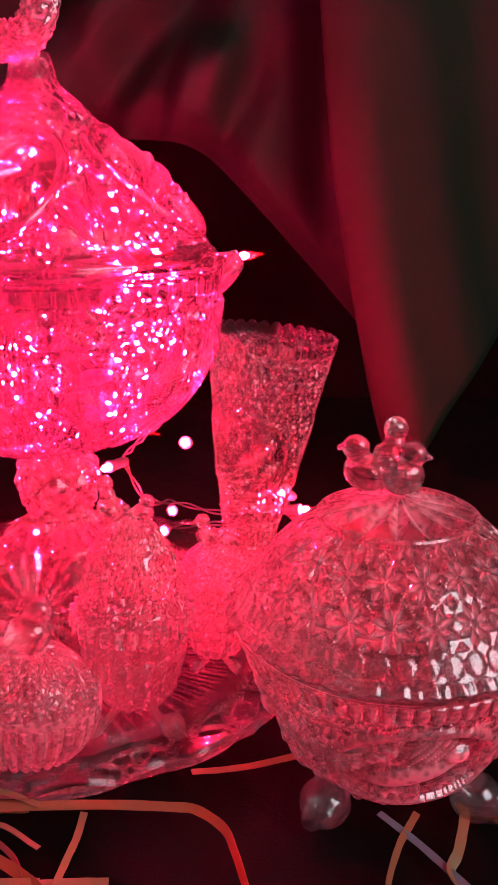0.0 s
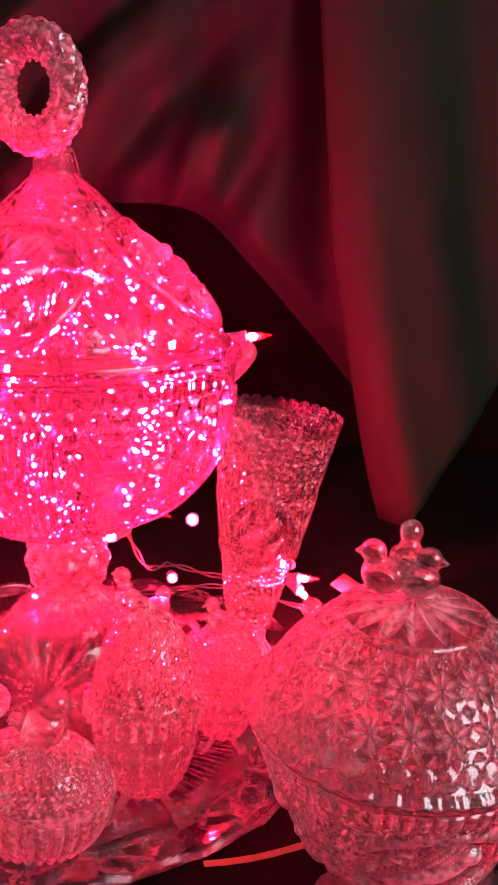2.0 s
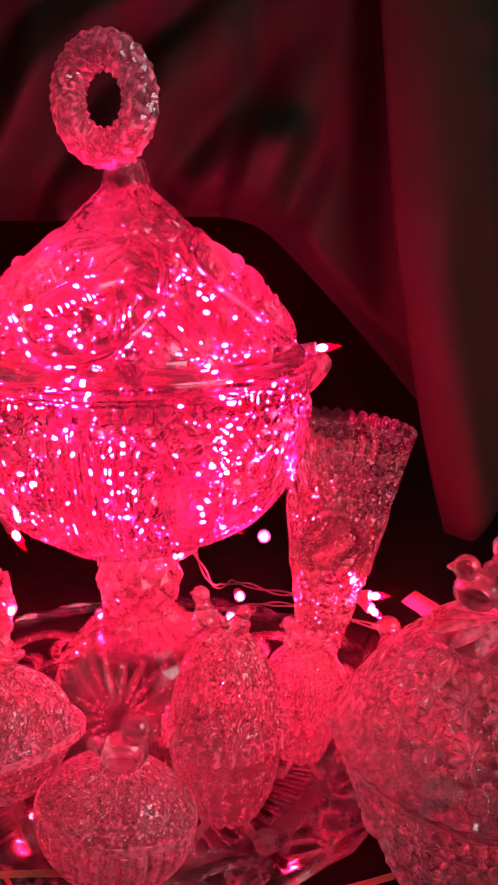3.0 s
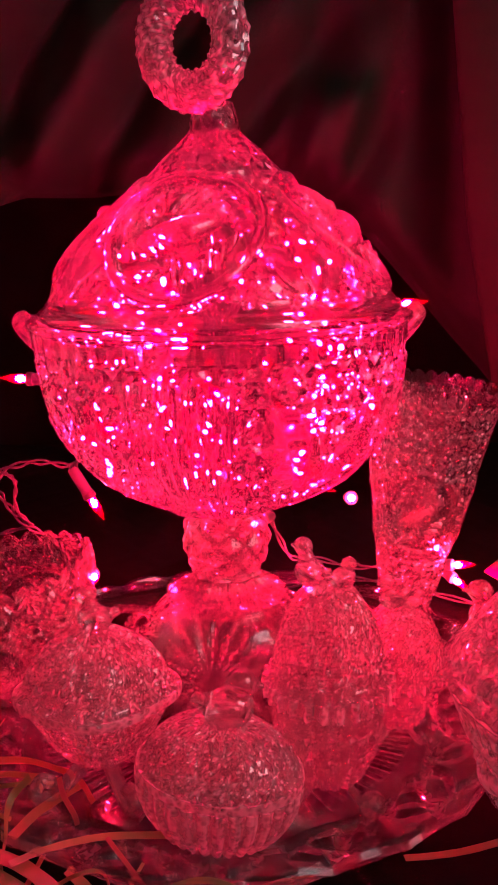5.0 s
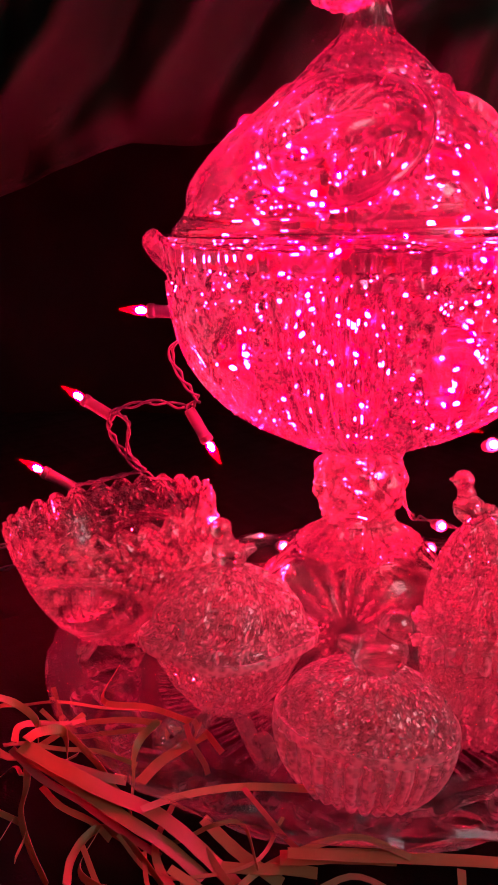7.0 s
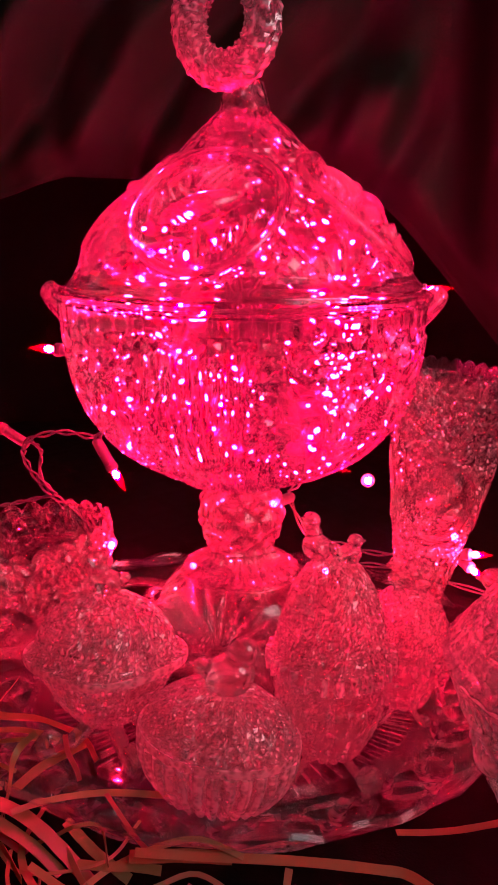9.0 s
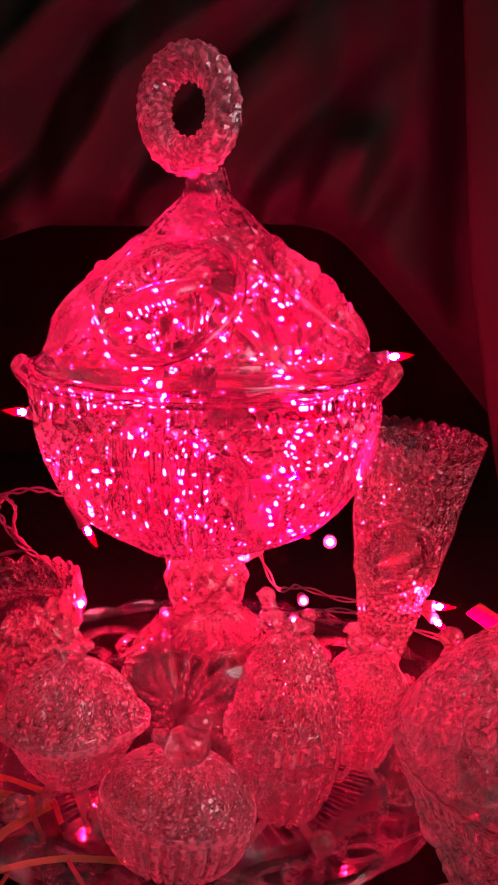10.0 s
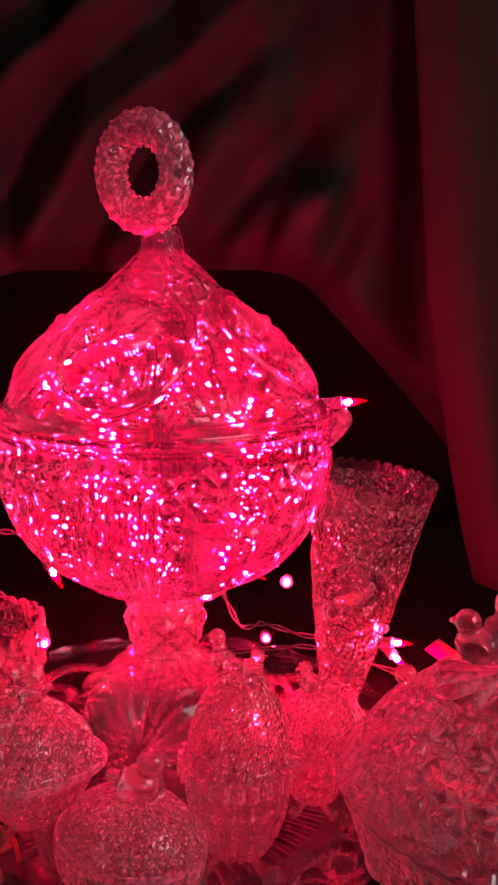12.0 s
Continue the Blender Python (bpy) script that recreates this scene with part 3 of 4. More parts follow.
def ring_mesh(major, minor, seg=90, sides=36):
    """A ring finial cut all over in small facets."""
    verts, faces, frost_glint = [], [], []
    for i in range(seg):
        a = 2 * math.pi * i / seg
        for k in range(sides):
            b = 2 * math.pi * k / sides
            cut = -0.0008 + 0.0021 * float(diamond_relief(np.array(a / (2 * math.pi) * 18), np.array(b / (2 * math.pi) * 8)))
            r = minor + cut
            p, q = a / (2 * math.pi) * 18, b / (2 * math.pi) * 8
            # each small facet's bright or dark glint is painted as its own cloud
            mark = math.sin(math.floor(2 * (p + q)) * 12.9898 + math.floor(2 * (p - q)) * 78.233) * 43758.5453
            frost_glint.append((mark - math.floor(mark)) ** 2)
            x = (major + r * math.cos(b) * 1.0)
            verts.append((x * math.cos(a) * 0.97, r * math.sin(b) * 0.95, x * math.sin(a) * 1.05))
    for i in range(seg):
        for k in range(sides):
            i2, k2 = (i + 1) % seg, (k + 1) % sides
            faces.append((i * sides + k, i * sides + k2, i2 * sides + k2, i2 * sides + k))
    return mesh_of("finial", verts, faces, (0, 0, np.array(frost_glint)), False)


finial = part("finial", ring_mesh(0.0222, 0.0094), RING_GLASS, lid, "faceted clear glass ring")
lid.matrix_basis = pose(0.0020, 0, 0, 0, -0.4, 0)
finial.matrix_basis = pose(-0.0095, 0, 0.3595, 0, -7, -25)


# ---------------------------------------------------------------- trinket boxes
def egg_box(at, turn):
    t = thing("egg_box", at, "upright clear pressed-glass egg box with bird finial, lit pink", "trinket box", "glass trinket boxes", turn)
    low = [(0.001, 0.010), (0.0130, 0.0105), (0.0150, 0.012), (0.0195, 0.018), (0.0245, 0.030), (0.0270, 0.042), (0.0280, 0.052), (0.0280, 0.0585)]
    top = [(0.0284, 0.0592), (0.0284, 0.063), (0.0268, 0.069), (0.0257, 0.077), (0.0232, 0.087), (0.0195, 0.0965), (0.0145, 0.105), (0.0085, 0.110), (0.003, 0.1115)]
    body = lambda T, S, R: 0.0034 * cane_relief(T / (2 * math.pi) * 16, S / 0.0125) + 0.0006 * star_relief(T / (2 * math.pi) * 16, S / 0.0125)
    cap = lambda T, S, R: np.where(S < 0.006, 0.0020 + 0.0012 * np.cos(T * 26), 0.0016 * star_rows(T, S - 0.006, 0.0150, [12, 10, 7, 5]))
    part("body", mesh_of("body", *turned(low, 200, 56, body, 0.003, ("cap", "join"))), BOX_GLASS, t)
    lid_ = part("lid", mesh_of("lid", *turned(top, 200, 56, cap, 0.003, ("join", "cap"), scallop=(26, 0.0022, 0))), BOX_GLASS, t)
    add_bird(lid_, 0.0150, 150, (-0.0085, 0, 0.1100), 1.35)
    add_bird(lid_, 0.0125, 20, (0.0065, -0.002, 0.1090))
    for k in range(3):
        a = radians(-40 + 100 * k if k < 2 else 220)
        part("foot", mesh_of("foot", *joined([scroll_foot(0.0175, 0.0075, a), ball((0.0262 * math.cos(a), 0.0262 * math.sin(a), 0.0066), (0.0064, 0.0064, 0.0064))])), SOLID_GLASS, t)
    return t


egg_box((-0.0580, 0.400, 0.0085), 0)


def round_box(at, turn):
    t = thing("round_box", at, "small round clear glass box with domed lid and bird finial", "trinket box", "glass trinket boxes", turn)
    low = [(0.001, 0.008), (0.0105, 0.0085), (0.0135, 0.011), (0.0170, 0.020), (0.0200, 0.030), (0.0212, 0.0385)]
    top = [(0.0228, 0.0380), (0.0228, 0.0420), (0.0232, 0.049), (0.0220, 0.057), (0.0190, 0.065), (0.0135, 0.0715), (0.0075, 0.075), (0.002, 0.0755)]
    body = lambda T, S, R: 0.0030 * cane_relief(T / (2 * math.pi) * 14, S / 0.0105)
    cap = lambda T, S, R: np.where(S < 0.004, 0.0014 + 0.0010 * np.cos(T * 22), 0.0015 * star_rows(T, S - 0.004, 0.0135, [11, 9, 5, 4]))
    part("body", mesh_of("body", *turned(low, 160, 40, body, 0.003, ("cap", "join"))), BOX_GLASS, t)
    lid_ = part("lid", mesh_of("lid", *turned(top, 160, 46, cap, 0.003, ("join", "cap"), scallop=(22, 0.0018, 0))), BOX_GLASS, t)
    add_bird(lid_, 0.0140, 200, (-0.004, 0, 0.0740), 1.2)
    add_bird(lid_, 0.0095, 20, (0.0075, 0, 0.0730))
    for k in range(4):
        part("foot", mesh_of("foot", *scroll_foot(0.0110, 0.0055, radians(-45 + 90 * k))), SOLID_GLASS, t)
    return t


round_box((-0.0185, 0.452, 0.0085), 0)


def oval_box(at, turn, wide, deep, lean):
    t = thing("oval_box", at, "clear ribbed pressed-glass egg-shaped box with bird finial", "trinket box", "glass trinket boxes", turn, lean=lean)
    k = deep / wide
    w = wide
    low = [(0.001, 0.0005), (w * 0.44, 0.001), (w * 0.68, 0.005), (w * 0.88, 0.014), (w * 0.98, 0.024), (w * 1.00, 0.0315)]
    top = [(w * 1.03, 0.0322), (w * 1.02, 0.0355), (w * 0.95, 0.0415), (w * 0.82, 0.0480), (w * 0.62, 0.0535), (w * 0.36, 0.0570), (0.004, 0.0580)]
    body = lambda T, S, R: np.where(S > 0.026, 0.0026 * np.abs(np.cos(T * 16)) ** 0.7, 0.0026 * cane_relief(T / (2 * math.pi) * 16, S / 0.0110))
    cap = lambda T, S, R: np.where(S < 0.004, 0.0012, 0.0015 * star_rows(T, S - 0.004, 0.0145, [17, 14, 8, 5]))
    part("body", mesh_of("body", *turned(low, 240, 52, body, 0.003, ("cap", "join"), (1, k))), BOX_GLASS, t)
    lid_ = part("lid", mesh_of("lid", *turned(top, 240, 52, cap, 0.003, ("join", "cap"), (1, k))), BOX_GLASS, t)
    add_bird(lid_, 0.0235, 8, (0.003, 0, 0.0550), 1.05)
    return t


oval_box((-0.1105, 0.371, 0.0095), -10, 0.0362, 0.029, (0, 4))


def footed_box(at, turn):
    t = thing("footed_box", at, "clear pressed-glass box on scroll feet with flared rim", "trinket box", "glass trinket boxes", turn)
    low = [(0.001, 0.018), (0.0140, 0.0185), (0.0190, 0.022), (0.0255, 0.031), (0.0305, 0.041), (0.0345, 0.0480), (0.0368, 0.0500)]
    top = [(0.0372, 0.0508), (0.0374, 0.0545), (0.0340, 0.058), (0.0315, 0.066), (0.0255, 0.0755), (0.0165, 0.0825), (0.0080, 0.0855), (0.002, 0.086)]
    body = lambda T, S, R: 0.0016 * star_rows(T, S, 0.0145, [8, 11, 14, 16, 16])
    cap = lambda T, S, R: np.where(S < 0.004, 0.0012, 0.0016 * star_rows(T, S - 0.004, 0.0150, [16, 13, 8, 5]))
    oval_ = lambda T: 1 + 0.05 * np.cos(4 * T)
    part("body", mesh_of("body", *turned(low, 240, 54, body, 0.003, ("cap", "join"), (1, 0.85), (32, 0.0018, 1), oval_)), BOX_GLASS, t)
    lid_ = part("lid", mesh_of("lid", *turned(top, 240, 54, cap, 0.003, ("join", "cap"), (1, 0.85), None, oval_)), BOX_GLASS, t)
    add_bird(lid_, 0.0165, 190, (0.001, 0, 0.0845), 1.3)
    for k in range(4):
        part("foot", mesh_of("foot", *scroll_foot(0.0190, 0.0125, radians(-62 + 90 * k))), SOLID_GLASS, t)
    return t


footed_box((-0.1690, 0.405, 0.0085), 8)


# ---------------------------------------------------------------- big covered dish
dish = thing("covered_dish", (0.066, 0.367, 0.0), "large clear pressed-glass covered candy dish on ball feet with bird finial", "candy dish", turn=-10)
dish_low = [(0.001, 0.0150), (0.034, 0.0152), (0.0425, 0.0170), (0.0495, 0.0245), (0.0560, 0.0390), (0.0625, 0.0560), (0.0680, 0.0720), (0.0712, 0.0810), (0.0735, 0.0850),
            (0.0748, 0.0862), (0.0748, 0.0885)]
dish_top = [(0.0752, 0.0893), (0.0756, 0.0908), (0.0738, 0.0925), (0.0700, 0.0955), (0.0665, 0.1010), (0.0610, 0.1100), (0.0530, 0.1200), (0.0420, 0.1295), (0.0300, 0.1370),
            (0.0160, 0.1425), (0.003, 0.1443)]
lobes = lambda T: 1 + 0.012 * np.cos(4 * T + 0.5)


def dish_body_relief(T, S, R):
    h = 0.0020 * star_rows(T, S - 0.043, 0.0150, [20, 22, 24, 26, 28, 28])
    h = np.where(S < 0.043, 0.0012 * np.cos(T * 24), h)
    h = np.where(S > 0.116, 0.0, np.where(S > 0.106, 0.0012 * np.abs(np.cos(T * 34)), h))
    return h, facet_glint(h, T, S, R, 0.15)


def dish_lid_base(T, S, R):
    """A flat flange, a row of beads, two rows of stars and a daisy in a ring at the top."""
    h = 0.0026 * star_rows(T, S - 0.0175, 0.0190, [22, 19, 15])
    u, v = fr(T / (2 * math.pi) * 44), (S - 0.0120) / 0.0100
    beads = 0.0011 * np.clip(1 - 4 * (u * u + v * v), 0, 1) ** 0.5
    h = np.where(S < 0.0175, beads, h)
    top = 0.0340
    across = np.abs(fr(T / (2 * math.pi) * 14)) * 2 * math.pi / 14 * R
    petal = np.clip(0.0062 * np.sin(math.pi * np.clip(R / top, 0, 1)) ** 0.8 - across, 0, 1)
    h = np.where(R < top, -0.75 * petal, h)
    ring = 0.0018 * np.clip(1 - ((R - top) / 0.0016) ** 2, 0, 1) ** 0.5
    h = np.where(np.abs(R - top) < 0.0016, ring, np.where(S < 0.0060, 0.0002 * np.cos(T * 88), h))
    return h, facet_glint(h, T, S, R, 0.15)


spots = [(radians(-76 + 90 * k), 0.073, 0.027, 1.45) for k in range(4)]
part("bowl", mesh_of("bowl", *turned(dish_low, 600, 130, with_medallions(dish_body_relief, spots, 0.0030), 0.0042, ("cap", "join"), (1, 1), None, lobes)),
     DISH_GLASS, dish)
dish_lid = part("lid", mesh_of("lid", *turned(dish_top, 600, 130, dish_lid_base, 0.0042, ("join", "cap"), (1, 1), (44, 0.0016, 0), lobes)), DISH_GLASS, dish)
add_bird(dish_lid, 0.0200, 172, (-0.0150, -0.003, 0.1465), 1.05)
add_bird(dish_lid, 0.0200, 80, (-0.0035, 0.007, 0.1500), 1.15)
add_bird(dish_lid, 0.0200, -15, (0.0010, -0.004, 0.1460), 1.02)
for k in range(4):
    a = radians(-132 + 10 + 90 * k)
    c, s = math.cos(a), math.sin(a)
    part("foot", mesh_of("foot", *joined([ball((0.0480 * c, 0.0480 * s, 0.0115), (0.0118, 0.0118, 0.0112)), scroll_foot(0.0440, 0.0120, a)])), SOLID_GLASS, dish)


# ---------------------------------------------------------------- vase
vase = thing("vase", (-0.0045, 0.560, 0.004), "clear pressed-glass flared vase with bird medallion and scalloped rim", "vase", turn=0, lean=(0, 6.2))
vase_foot = [(0.001, 0.0), (0.0205, 0.0003), (0.0220, 0.003), (0.0190, 0.008), (0.0130, 0.016), (0.0130, 0.0225)]
vase_profile = [(0.001, 0.0225), (0.0128, 0.0228), (0.0155, 0.032), (0.0182, 0.042),
                (0.0210, 0.056), (0.0245, 0.075), (0.0288, 0.100), (0.0340, 0.130), (0.0388, 0.157), (0.0415, 0.171), (0.0425, 0.176)]


def vase_relief(T, S, R):
    h = 0.0018 * star_rows(T, S - 0.022, 0.0145, [9, 10, 11, 12, 13, 14, 15, 16, 17, 18])
    return np.where(S < 0.022, 0.0009 * np.cos(T * 10), np.where(S > 0.162, 0.0004 * np.cos(T * 30), h))


vspots = [(radians(-96 + 120 * k), 0.093, 0.0285, 0.85) for k in range(3)]
part("foot", mesh_of("foot", *turned(vase_foot, 96, 40, lambda T, S, R: 0.0009 * np.cos(T * 12) * (S > 0.022))), SOLID_GLASS, vase)
part("body", mesh_of("body", *turned(vase_profile, 420, 180, with_medallions(vase_relief, vspots, 0.0030), 0.003, ("cap", "join"), (1, 1), (30, 0.0035, 1))),
     VASE_GLASS, vase)

# ---------------------------------------------------------------- open bowl
basket = thing("open_bowl", (-0.2345, 0.490, 0.014), "clear pressed-glass open bowl with scalloped rim and bird medallions", "bowl", turn=0, lean=(0, -8))
basket_profile = [(0.001, 0.006), (0.020, 0.0062), (0.029, 0.0085), (0.0400, 0.020), (0.0480, 0.036), (0.0540, 0.052), (0.0575, 0.066), (0.0585, 0.074)]
brelief = lambda T, S, R: 0.0019 * star_rows(T, S, 0.0180, [8, 14, 18, 20, 20])
bspots = [(radians(-100 + 90 * k), 0.062, 0.021, 1.6) for k in range(4)]
part("body", mesh_of("body", *turned(basket_profile, 360, 84, with_medallions(brelief, bspots, 0.0028), 0.0035, ("cap", "join"), (1.0, 0.92), (26, 0.0055, 1))),
     BOWL_GLASS, basket)
for k in range(4):
    part("foot", mesh_of("foot", *scroll_foot(0.028, 0.0065, radians(-130 + 90 * k))), SOLID_GLASS, basket)

# ---------------------------------------------------------------- bird figurine
perched = [([(x, y, z + 0.038) for x, y, z in v], f) for v, f in bird_pieces(0.0245, 1.15)]
figure = new("bird_figurine", fused("bird_figurine", [ball((0, 0, 0.006), (0.012, 0.012, 0.006)), cone((0, 0, 0.008), (0, 0, 0.044), 0.006, 0.005)] + perched, 0.001))
figure.data.materials.append(SOLID_GLASS)
figure.matrix_basis = pose(0.043, 0.515, 0.0, 0, 0, 160)
tagged(figure, "small clear glass bird figurine beside the vase", "figurine")

# ---------------------------------------------------------------- tray
tray = thing("tray", (-0.1125, 0.484, 0.0), "round clear glass platter with ribbed centre and looped border", "tray")
tray_centre = [(0.001, 0.0035), (0.060, 0.0035), (0.090, 0.0038), (0.107, 0.0044)]
tray_border = [(0.107, 0.0044), (0.122, 0.0055), (0.140, 0.0095), (0.153, 0.0145), (0.160, 0.0180), (0.1625, 0.0200)]


def tray_relief(T, S, R):
    ribs = 0.0026 * np.clip(np.cos(T * 75), 0, 1) ** 3 * ((R > 0.062) & (R < 0.106))
    h = ribs
    for k in range(14):
        for off, rr, w in ((0.0, 0.134, 1.0), (0.5, 0.128, 0.8)):
            t0 = 2 * math.pi * (k + off) / 14
            x = (np.mod(T - t0 + math.pi, 2 * math.pi) - math.pi) * R / (0.030 * w)
            y = (R - rr) / (0.0165 * w)
            rho = np.hypot(x, y)
            h = np.maximum(h, 0.0046 * np.clip(1 - ((rho - 0.9) / 0.17) ** 2, 0, 1) ** 0.5)
    return h


part("centre", mesh_of("centre", *turned(tray_centre, 900, 70, tray_relief, 0.003, ("cap", "join"))), TRAY_GLASS, tray)
part("border", mesh_of("border", *turned(tray_border, 800, 90, tray_relief, 0.003, ("join", "join"), (1, 1), (28, 0.004, 1))), TRAY_GLASS, tray, "looped glass border")


# ---------------------------------------------------------------- string lights
def lens_mesh():
    prof = [(0.0022, 0.0), (0.0029, 0.002), (0.0030, 0.005), (0.0024, 0.009), (0.0012, 0.013), (0.0005, 0.0165)]
    return mesh_of("bulb", *turned(prof, 12, 14))


def socket_mesh():
    prof = [(0.0018, -0.022), (0.0032, -0.0215), (0.0036, -0.016), (0.0036, -0.004), (0.0041, -0.0035), (0.0041, 0.0), (0.0026, 0.0005)]
    return mesh_of("socket", *turned(prof, 14, 20))


LENS_ME, SOCKET_ME, DARK_SOCKET_ME = lens_mesh(), socket_mesh(), socket_mesh()
SMALL_CORE_ME = mesh_of("filament", *ball((0, 0, 0.0042), (0.0010, 0.0010, 0.0018), seg=8, rings=6))
CORE_ME = mesh_of("filament", *ball((0, 0, 0.0042), (0.0022, 0.0022, 0.0032), seg=8, rings=6))


def aim(p, d):
    d = Vector(d).normalized()
    return Matrix.Translation(p) @ d.to_track_quat("Z", "Y").to_matrix().to_4x4()


def light(parent, at, way, dark=False):
    """One mini light: socket, lens and its glowing core; at is the lens's base."""
    s = part("socket", DARK_SOCKET_ME if dark else SOCKET_ME, DARK_SOCKET if dark else SOCKET, parent)
    s.matrix_basis = parent.matrix_basis.inverted() @ aim(at, way)
    part("bulb", LENS_ME, LENS, s, "lit red bulb")
    part("filament", SMALL_CORE_ME if dark else CORE_ME, LED_SMALL if dark else LED, s)
    return s


def wires(name, parent, points, twist=0.0022, radius=0.00085, mat=None):
    """Two twisted strands along a path."""
    p = spline(points, len(points) * 12)
    a = np.arange(len(p)) * 0.42
    off = np.stack([np.cos(a), 0.6 * np.sin(a), np.sin(a)], -1) * twist * 0.6
    part(name, mesh_of(name, *tube(p + off, radius, 6, len(p))), mat or CABLE, parent)
    part(name, mesh_of(name, *tube(p - off, radius, 6, len(p))), mat or CABLE, parent)


outer = thing("string_lights", (0, 0, 0), "string of red mini lights on pale twisted wire around the glassware", "string lights")
SPOTS = [((-0.2290, 0.534, 0.192), (-1, 0.0, 0.05)), ((-0.2790, 0.566, 0.134), (-0.8, 0.1, 0.45)), ((-0.2000, 0.550, 0.113), (0.5, -0.1, -0.85)),
         ((-0.3060, 0.560, 0.089), (-0.85, 0, 0.45)), ((-0.0075, 0.562, 0.229), (1, -0.1, 0.12)), ((-0.0390, 0.520, 0.121), (0.0, -1.0, 0.30)),
         ((-0.0960, 0.577, 0.086), (-0.4, -0.9, 0.1)), ((0.0370, 0.600, 0.046), (0.8, -0.5, 0.2)), ((0.0380, 0.600, 0.036), (0.5, -0.8, -0.2)),
         ((-0.0555, 0.600, 0.045), (0.1, -1, 0.3)), ((-0.0620, 0.600, 0.029), (0.0, -1, 0.3)), ((-0.1900, 0.500, 0.082), (0.3, -0.9, 0.1)),
         ((-0.1600, 0.620, 0.020), (0.2, -0.8, 0.3)), ((0.0250, 0.590, 0.062), (-0.3, -0.8, 0.4))]
for at, way in SPOTS:
    light(outer, at, way)
wires("wire", outer, [(-0.205, 0.536, 0.190), (-0.204, 0.54, 0.180), (-0.219, 0.545, 0.168), (-0.213, 0.548, 0.150), (-0.205, 0.55, 0.138), (-0.212, 0.552, 0.133)])
wires("wire", outer, [(-0.212, 0.552, 0.133), (-0.235, 0.555, 0.135), (-0.258, 0.56, 0.128), (-0.262, 0.56, 0.118), (-0.255, 0.558, 0.105), (-0.243, 0.556, 0.092),
                      (-0.228, 0.560, 0.082), (-0.222, 0.570, 0.060), (-0.225, 0.60, 0.008)])
wires("wire", outer, [(-0.258, 0.56, 0.128), (-0.249, 0.556, 0.122), (-0.250, 0.556, 0.105), (-0.240, 0.556, 0.092)], 0.0012)
wires("wire", outer, [(-0.288, 0.560, 0.080), (-0.270, 0.56, 0.084), (-0.243, 0.556, 0.092)], 0.0012)
wires("wire", outer, [(-0.36, 0.56, 0.030), (-0.34, 0.55, 0.040), (-0.318, 0.55, 0.045), (-0.325, 0.55, 0.030), (-0.35, 0.56, 0.02)], 0.0015)
wires("wire", outer, [(-0.033, 0.575, 0.224), (-0.045, 0.60, 0.20), (-0.05, 0.60, 0.15), (-0.055, 0.60, 0.12), (-0.075, 0.60, 0.10), (-0.09, 0.60, 0.085)])
wires("wire", outer, [(-0.09, 0.60, 0.085), (-0.075, 0.61, 0.05), (-0.06, 0.67, 0.025), (-0.02, 0.66, 0.02), (0.02, 0.64, 0.035), (0.03, 0.62, 0.045)])
wires("wire", outer, [(-0.16, 0.60, 0.02), (-0.12, 0.64, 0.008), (-0.07, 0.66, 0.006), (-0.02, 0.67, 0.006), (0.05, 0.63, 0.006), (0.09, 0.60, 0.006)])

inner = thing("string_lights", (CX, CY, 0.0), "bundle of red mini lights heaped inside the compote", "string lights")
rng = random.Random(7)
heap = []
for k in range(52):
    a = k * 2.4 + rng.uniform(-0.3, 0.3)
    zz = 0.146 + 0.120 * (k / 51.0) + rng.uniform(-0.006, 0.006)
    limit = 0.052 if zz < 0.165 else (0.066 if zz < 0.235 else 0.066 - (zz - 0.235) * 0.8)
    r = limit * math.sqrt(rng.uniform(0.25, 1.0))
    p = (CX + r * math.cos(a), CY + r * math.sin(a), zz)
    way = (math.cos(a + rng.uniform(-1, 1)), math.sin(a + rng.uniform(-1, 1)), rng.uniform(-0.6, 0.6))
    light(inner, p, way, True)
    heap.append((p[0] - CX - 0.02 * way[0], p[1] - CY - 0.02 * way[1], zz - 0.02 * way[2]))
rng.shuffle(heap)
wires("wire", inner, heap[:14], 0.0018, mat=DARK_SOCKET)


# ---------------------------------------------------------------- shredded paper
def strip(points, width, face=0.0, count=None, curl=0.0):
    """A paper ribbon along a path, as verts and faces, with thickness."""
    p = spline(points, count or len(points) * 8)
    d = np.gradient(p, axis=0)
    d /= np.linalg.norm(d, axis=1)[:, None] + 1e-12
    verts, faces = [], []
    n = len(p)
    if p[-1][0] > p[0][0]:
        face, curl = -face, -curl
    for i in range(n):
        side = np.cross(d[i], [0, 0, 1.0])
        side /= np.linalg.norm(side) + 1e-9
        up = np.cross(side, d[i])
        a = face + curl * i / n
        s_ = math.cos(a) * side + math.sin(a) * up
        u_ = np.cross(s_, d[i])
        w = width * (0.97 + 0.03 * math.sin(i * 0.9))
        for sx, sz in ((-1, -1), (0, -1), (1, -1), (1, 1), (0, 1), (-1, 1)):
            verts.append(p[i] + s_ * sx * w / 2 + u_ * sz * 0.00012)
    for i in range(n - 1):
        for k in range(6):
            k2 = (k + 1) % 6
            faces.append((i * 6 + k, i * 6 + k2, (i + 1) * 6 + k2, (i + 1) * 6 + k))
    faces += [tuple(range(6))[::-1], tuple((n - 1) * 6 + k for k in range(6))]
    return verts, faces


